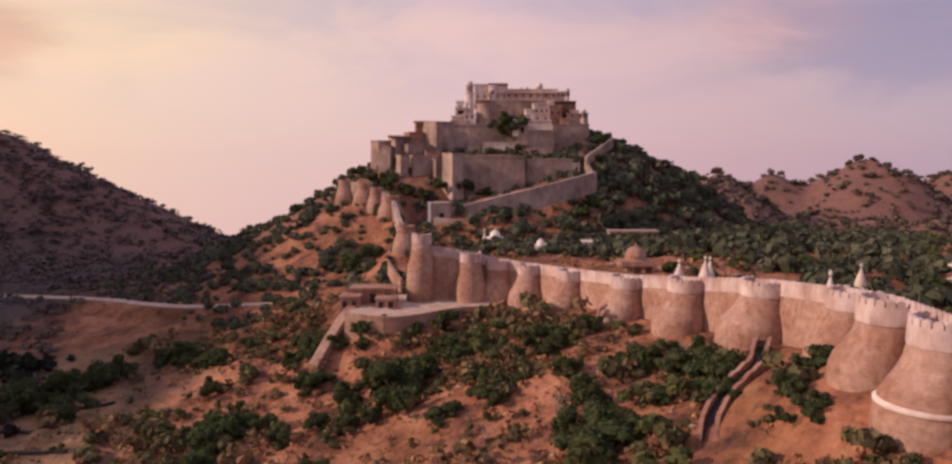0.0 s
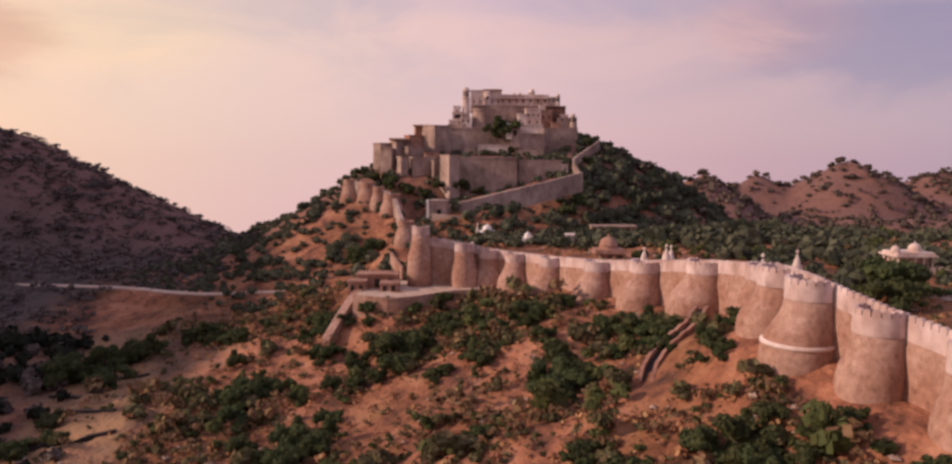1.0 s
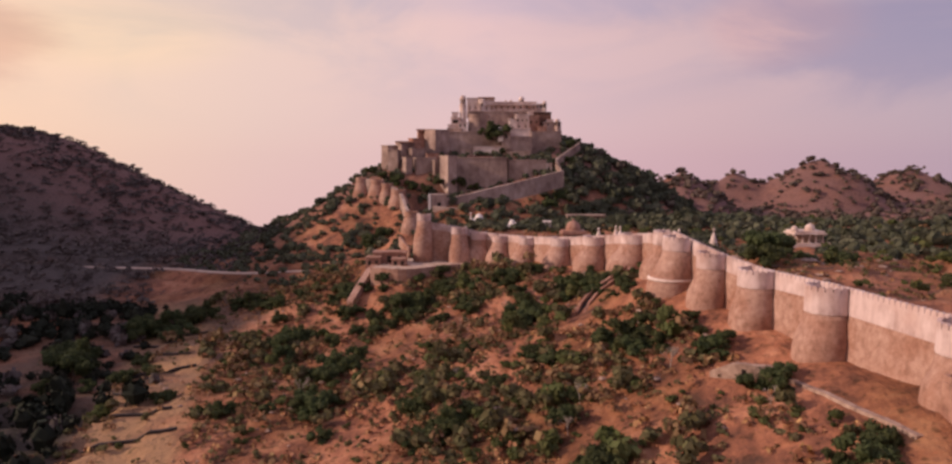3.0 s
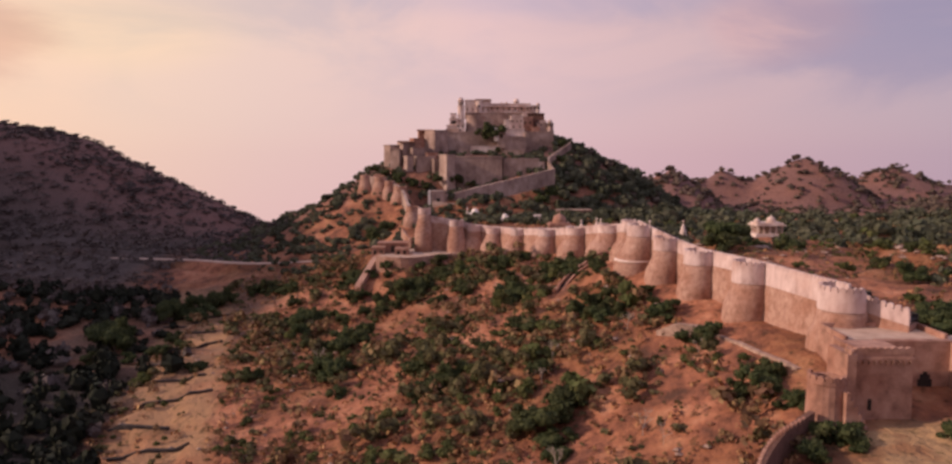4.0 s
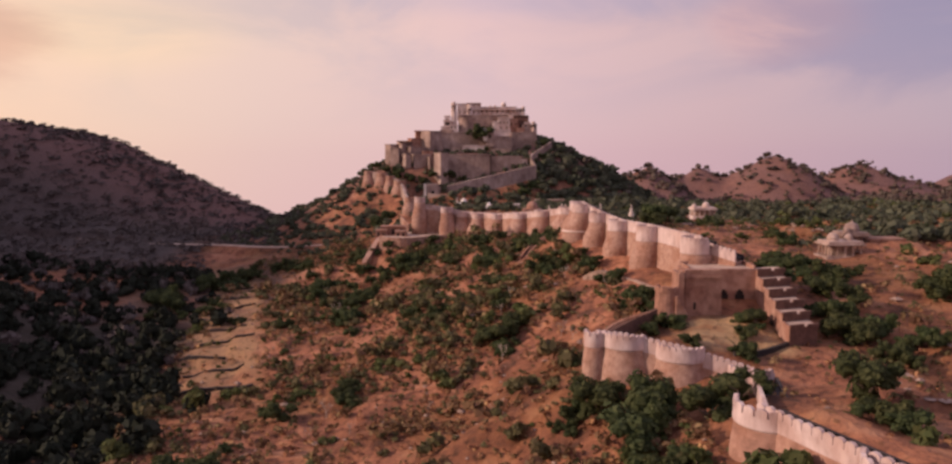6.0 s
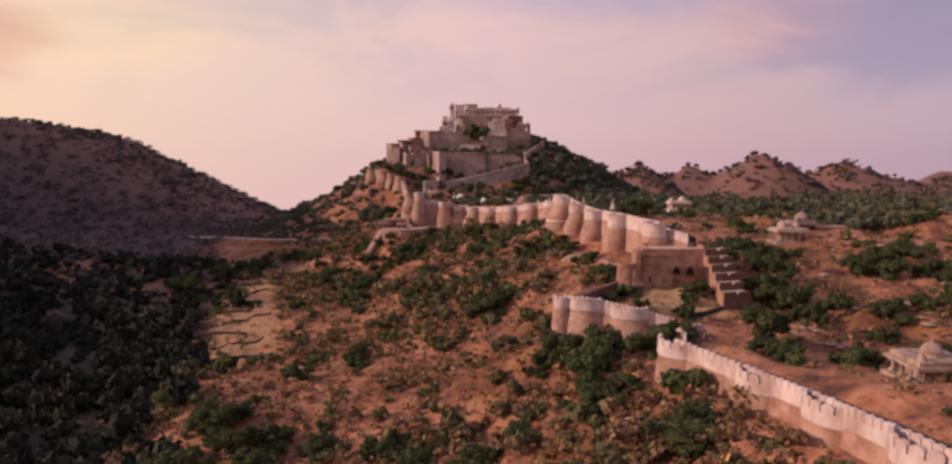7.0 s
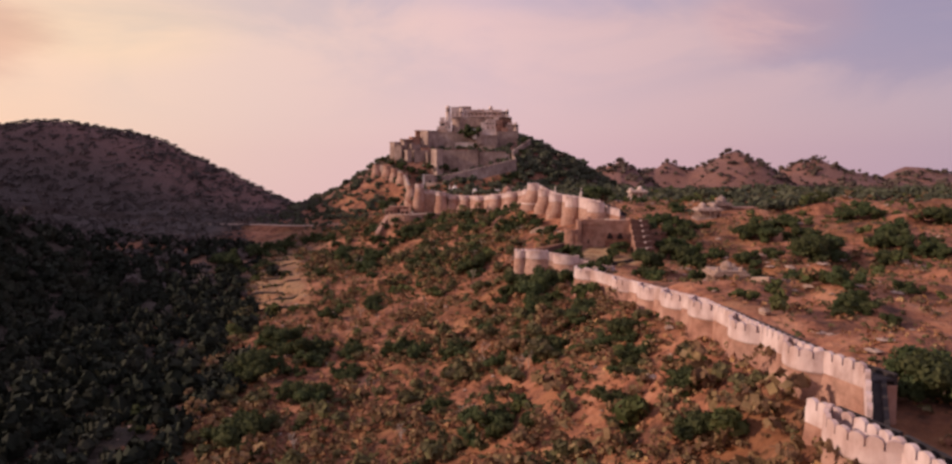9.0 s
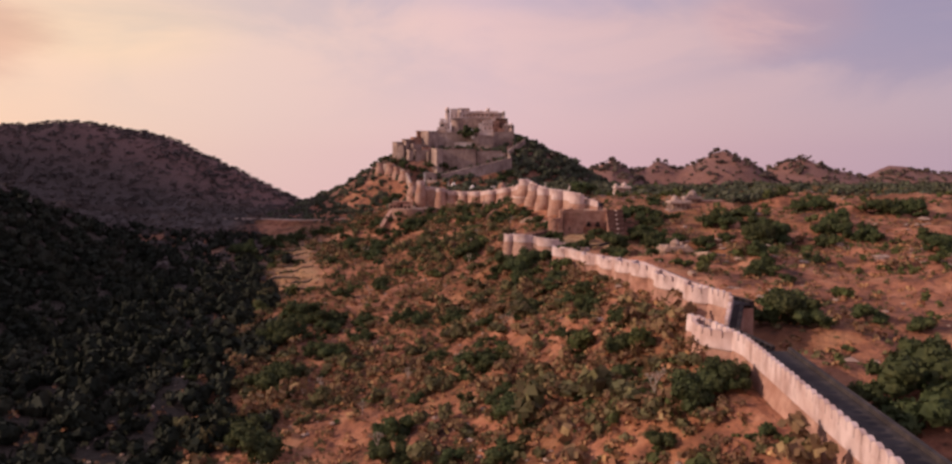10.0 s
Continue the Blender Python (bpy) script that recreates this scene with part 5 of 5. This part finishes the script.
x, y = scatter(5600, 70, 430, 60, 330, lambda a, b: np.where(b > 185, 0.5, np.maximum(smooth(-0.05, 0.35, fbm(a, b, 42, 2, 77)) * smooth(95, 150, a) * 0.9, smooth(120, 150, b) * 0.7)))
plant_stuff("basin_woods", x, y, sizes(len(x), 2.2, 0.3, 4.0), FAR, M_LEAF_MID, "dark green wood in the basin behind the plateau")
x, y = scatter(7600, 60, 820, 330, 740, lambda a, b: 0.5 + 0.5 * smooth(-0.25, 0.35, fbm(a, b, 40, 3, 81)))
plant_stuff("far_hill_bushes", x, y, sizes(len(x), 2.2, 0.4, 4.0), FAR, M_LEAF_SCRUB, "bushes dotted over the stony far hills")

# stones
ROCKS = [clump(1, 0.01, 1.0, 1, 100 + k, 0.7) * 1.1 for k in range(4)]
x, y = scatter(5200, -95, 200, -300, 235, lambda a, b: 0.1 + 0.9 * smooth(0.1, 0.7, fbm(a, b, 22, 2, 91)))
stones = plant_stuff("stones", x, y, sizes(len(x), 0.5, 0.5, 1.8), ROCKS, M_ROCK, "loose weathered stones on the ground", (0.4, 0.8))
stones["category"] = "stones"

x, y = scatter(1500, 72, 210, -300, 150, lambda a, b: smooth(0.15, 0.6, fbm(a, b, 19, 4, 27)))
outcrop = plant_stuff("rock_outcrops", x, y, sizes(len(x), 1.3, 0.45, 3.2), ROCKS, M_ROCK, "flat weathered rock outcrops on the plateau", (0.2, 0.45))
outcrop["category"] = "rocks"
x, y = scatter(11000, 66, 200, -300, 150, lambda a, b: 0.45 + 0.4 * smooth(-0.2, 0.5, fbm(a, b, 25, 3, 141)))
w = RNG.uniform(0, 1, len(x)) < 0.5
plant_stuff("plateau_tufts", x[w], y[w], sizes(w.sum(), 0.5, 0.4, 1.1), TUFT, M_STRAW, "low tufts of straw-coloured grass on the plateau")
plant_stuff("plateau_weeds", x[~w], y[~w], sizes((~w).sum(), 0.55, 0.4, 1.1), TUFT, M_OLIVE, "low olive weeds on the plateau")

# single trees


def trunk_mesh(seed):
    g = random.Random(seed)
    bm = bmesh.new()

    def limb(p, q, r0, r1, n=6):
        d = (q - p).normalized()
        u = d.orthogonal().normalized()
        v = d.cross(u)
        a = [bm.verts.new(p + (u * math.cos(k * math.tau / n) + v * math.sin(k * math.tau / n)) * r0) for k in range(n)]
        b = [bm.verts.new(q + (u * math.cos(k * math.tau / n) + v * math.sin(k * math.tau / n)) * r1) for k in range(n)]
        for k in range(n):
            bm.faces.new((a[k], a[(k + 1) % n], b[(k + 1) % n], b[k]))
        bm.faces.new(b)
    fork = Vector((g.uniform(-0.06, 0.06), g.uniform(-0.06, 0.06), 0.4))
    limb(Vector((0, 0, -0.15)), fork, 0.085, 0.06)
    for k in range(5):
        a = k * 1.26 + g.uniform(-0.3, 0.3)
        mid = fork + Vector((math.cos(a) * 0.28, math.sin(a) * 0.28, g.uniform(0.2, 0.35)))
        limb(fork, mid, 0.045, 0.03, 5)
        for s in (-0.5, 0.5):
            limb(mid, mid + Vector((math.cos(a + s) * 0.28, math.sin(a + s) * 0.28, g.uniform(0.1, 0.3))), 0.026, 0.008, 4)
    me = bpy.data.meshes.new("trunk")
    bm.to_mesh(me)
    bm.free()
    me.materials.append(M_BARK)
    return me


CROWNS = [quads_mesh("crown", clump(640, 0.068, 0.80, 11, 120 + k, 0.8) + np.array((0, 0, 0.12)), M_LEAF) for k in range(5)]
TRUNKS = [trunk_mesh(k) for k in range(3)]


def tree(x, y, r, k, z=None):
    ob = empty("tree", x, y, (height(x, y) if z is None else z) - 0.24 * r, "round-crowned dark green tree on dry ground", "tree", "trees on the slopes")
    for name, me in (("trunk", TRUNKS[k % 3]), ("crown", CROWNS[k % 5])):
        p = new(name, me)
        p.parent = ob
    ob.rotation_euler = (0, 0, k * 2.4)
    ob.scale = (r, r, r * (0.92 + 0.06 * (k % 4)))
    return ob


def thicket(x, y, r, k):
    """A spreading tree of several crowns that reach down to the ground."""
    z = height(x, y)
    ob = empty("spreading_tree", x, y, z, "dense spreading dark green tree with low crowns on the dry slope", "tree", "spreading trees on the slopes")
    spots = [(0, 0, 0.66)] + [(0.62 * math.cos(k * 2.1 + i * 2.2), 0.62 * math.sin(k * 2.1 + i * 2.2), random.uniform(0.34, 0.52)) for i in range(3)]
    for i, (dx, dy, s) in enumerate(spots):
        dz = height(x + dx * r, y + dy * r) - z - 0.24 * r * s
        for name, me in (("crown", CROWNS[(k + i) % 5]),) + ((("trunk", TRUNKS[k % 3]),) if i == 0 else ()):
            p = new(name, me)
            p.parent = ob
            p.location = (dx * r, dy * r, dz)
            p.rotation_euler = (0, 0, k * 2.4 + i)
            p.scale = (r * s, r * s, r * s * (0.88 + 0.06 * (k % 4)))
    return ob


TREES_NORTH = ((-16, 138, 4.5), (17, 96, 4), (-28, 181, 4.0), (-75, 191, 3), (-64, 170, 3), (-104, 179, 5), (-102, 192, 4), (-42, 268, 6), (43, 92, 2.6), (38, 87, 2.2),
               (32, 127, 4), (14, 147, 3), (-8, 176, 3), (22, 150, 3), (-4, 307, 4), (5, 147, 3), (-40, 174, 3), (-5, 156, 3), (33, 58, 4.5), (44, 43, 3.3), (-33, 82, 3),
               (-70, 132, 1.5), (17, 114, 3.5), (-113, 129, 6), (-99, 171, 5), (80, 113, 5), (127, 148, 2.5))
TREES_MID = ((-52, 130, 3.5), (-6, 66, 3), (-28, 108, 4), (20, 64, 2.5), (32, -47, 4.4), (39, -55, 4.2), (46, -60, 4.3), (36, -62, 4.6), (51, -60, 3.6), (-32, 85, 4), (20, 12, 4), (66, -66, 4.0), (84, -23, 3.8), (83, -13, 3.6), (88, -11, 3.5), (93, -8, 3.5), (91, -25, 3.2), (82, 2, 3), (97, 5, 3),
             (89, -2, 3), (78, 107, 4), (89, 25, 2.5), (110, 66, 3.5), (-69, 117, 1.3), (113, 86, 3), (93, 16, 3), (47, -22, 1.8), (52, -20, 1.8), (64, -27, 1.8), (61, -35, 1.4),
             (-34, 1, 3.5), (38, -77, 4.6), (45, -99, 3.6), (68, -75, 3.0), (73, -84, 2.5), (124, -38, 6))
TREES_SOUTH = ((45, -124, 3.6), (86, -27, 3), (172, 59, 4), (94, -54, 2.5), (76, -179, 4.2), (76, -170, 4), (48, -213, 3.2), (28, -173, 3), (21, -127, 4),
               (126, -31, 5), (91, -122, 3), (-25, -151, 5), (147, -39, 4), (194, 12, 5), (92, -186, 2), (166, -8, 5), (148, -97, 4), (41, -151, 3), (43, -103, 2.6), (49, -163, 2.6),
               (5, -170, 3), (45, -198, 1.5), (104, 120, 4), (96, 128, 4), (86, 118, 4.5))
# thickets: x, y, radius
THICKETS_A = ((-17, 148, 9.0), (-28, 176, 6.1), (17, 99, 6.8), (3, 131, 5.2), (-7, 163, 5.6), (14, 146, 6.9), (29, 127, 6.2), (34, 113, 6.1), (37,
              106, 4.4), (45, 94, 4.0), (37, 81, 2.9), (-107, 185, 9.0), (-100, 194, 7.5), (-73, 194, 5.3), (-39, 164, 5.1), (-54, 146, 8.3), (-46,
              176, 3.9), (-45, 271, 9.0), (-7, 128, 4.0), (16, 131, 3.4), (27, 107, 2.9), (-1, 142, 3.7), (34, 101, 3.7), (43, 110, 2.5), (-113, 176,
              9.0), (16, 106, 6.6), (34, 59, 7.2), (45, 42, 4.0), (48, 26, 4.5), (-120, 140, 9.0))
THICKETS_B = ((-32, 81, 6.0), (-34, 104, 6.8), (-56, 89, 4.4), (38, 53, 4.2), (16, 72, 3.6), (8, 65, 3.5), (-7, 67, 5.3), (-82, 200, 7.1), (-79, 109,
              4.2), (1, 51, 5.2), (44, 55, 2.7), (19, 16, 8.5), (28, -46, 4.0), (52, -18, 4.3), (60, -38, 3.3), (68, -20, 4.4), (91, 15, 5.7), (96, 9,
              6.4), (49, 1, 4.8), (-4, 48, 5.5), (19, 6, 3.1), (52, -33, 2.4), (32, -17, 3.2), (-19, 9, 5.3), (51, -7, 2.9), (87, -15, 5.5), (37, -74, 4.8), (43, -99, 6.6), (15, -74, 4.9), (47, -126, 5.2))
THICKETS_C = ((35, -111, 5.0), (64, -75, 5.5), (77, -77, 4.4), (90, 23, 6.1), (131, -28, 9.0), (135, -7, 7.9), (95, -33, 4.9), (-3, -57, 5.5), (103,
              -41, 4.8), (-44, -32, 9.0), (-18, -49, 5.0), (-31, -47, 9.0), (87, -38, 4.7), (135, 13, 7.4), (52, -211, 4.5), (27, -163, 3.6), (22, -135, 5.6), (87, -134, 4.5), (161, -15, 9.0), (74, -179, 6.7), (74, -217, 8.0), (45, -142, 4.0), (11, -108, 4.2), (-23,
              -85, 7.5), (-42, -62, 8.4), (-31, -141, 7.4), (-15, -69, 6.0), (5, -158, 5.7), (51, -226, 1.8))
THICKETS_D = ((195, 13, 9.0), (208, 14, 9.0), (174, 30, 9.0), (120, -2, 7.8), (167, -26, 7.7), (139, -116, 5.4), (-32, -107, 9.0))
THICKETS = THICKETS_A + THICKETS_B + THICKETS_C + THICKETS_D
k = 0
for group in (TREES_NORTH, TREES_MID, TREES_SOUTH):
    for tx, ty, tr in group:
        if all(math.hypot(tx - px, ty - py) > 0.9 * pr for px, py, pr in THICKETS):
            tree(tx, ty, tr * 1.15, k)
            k += 1
for px, py, pr in THICKETS:
    thicket(px, py, pr, k)
    k += 1
for tx, ty, tr, tz in ((72, -220, 5.4, 26.6), (16.7, 373, 8.2, 71.5), (11.7, 374, 6.0, 71.0), (62, 372, 3.5, 66), (-6, 338, 5.0, 42), (3, 336, 4.0, 41), (-24, 330, 4.0, 40), (-32, 334, 4.5, 42), (-40, 335, 4.5, 44), (-47, 340, 4.5, 47), (-56, 345, 4.0, 50), (-18, 336, 3.5, 44), (20, 366, 3.0, 62), (44, 352, 4.0, 52), (58, 350, 3.5, 56), (50, 318, 5.0, 36), (42, 306, 4.0, 33)):
    tree(tx, ty, tr, k, tz)
    k += 1
grove_x, grove_y = scatter(60, -115, -25, 85, 205, lambda a, b: smooth(-0.2, 0.5, fbm(a, b, 26, 2, 131)))
for tx, ty in zip(grove_x, grove_y):
    tree(float(tx), float(ty), random.uniform(1.8, 3.6), k)
    k += 1
more_x, more_y = scatter(150, -95, 170, -280, 210, lambda a, b: np.where(a < column(FOOT, b, 1), 0.5, 0.75) * (1 - 0.9 * fields(a, b)))
for tx, ty in zip(more_x, more_y):
    tree(float(tx), float(ty), random.uniform(1.6, 3.2), k)
    k += 1

south_x, south_y = scatter(45, 2, 53, -285, -60, lambda a, b: np.where(a < column(FOOT, b, 1) - 4, 0.8, 0))
for tx, ty in zip(south_x, south_y):
    tree(float(tx), float(ty), random.uniform(1.4, 3.3), k)
    k += 1


def bare_tree_mesh(seed):
    g = random.Random(seed)
    bm = bmesh.new()

    def grow(p, d, ln, r, depth):
        q = p + d * ln
        u = d.orthogonal().normalized()
        v = d.cross(u)
        a = [bm.verts.new(p + (u * math.cos(k * 1.571) + v * math.sin(k * 1.571)) * r) for k in range(4)]
        b = [bm.verts.new(q + (u * math.cos(k * 1.571) + v * math.sin(k * 1.571)) * r * 0.6) for k in range(4)]
        for k in range(4):
            bm.faces.new((a[k], a[(k + 1) % 4], b[(k + 1) % 4], b[k]))
        if depth:
            for _ in range(3):
                e = (d + Vector((g.uniform(-0.8, 0.8), g.uniform(-0.8, 0.8), g.uniform(-0.15, 0.5)))).normalized()
                grow(q, e, ln * g.uniform(0.6, 0.85), r * 0.6, depth - 1)
    grow(Vector((0, 0, -0.2)), Vector((0.05, 0, 1)), 1.0, 0.09, 4)
    me = bpy.data.meshes.new("bare_tree")
    bm.to_mesh(me)
    bm.free()
    me.materials.append(M_TWIG)
    return me


M_TWIG = material("pale_twigs", [(0.3, (0.28, 0.22, 0.18)), (0.7, (0.46, 0.38, 0.32))], scale=2.0, bump=0)
BARE = [bare_tree_mesh(k) for k in range(3)]
bx, by = scatter(60, -40, 52, -290, 130, lambda a, b: np.where(a < column(FOOT, b, 1) - 4, 0.8, 0))
for k, (tx, ty) in enumerate(list(zip(bx, by)) + [(45, -205), (40, -185), (22, -200), (34, 118)]):
    ob = new("bare_tree", BARE[k % 3])
    s = random.uniform(0.9, 1.7)
    ob.matrix_basis = pose(float(tx), float(ty), height(float(tx), float(ty)), 0, 0, k * 71) @ Matrix.Diagonal((s, s, s, 1))
    tagged(ob, "leafless pale-barked small tree on the dry slope", "tree", "bare trees on the slope")
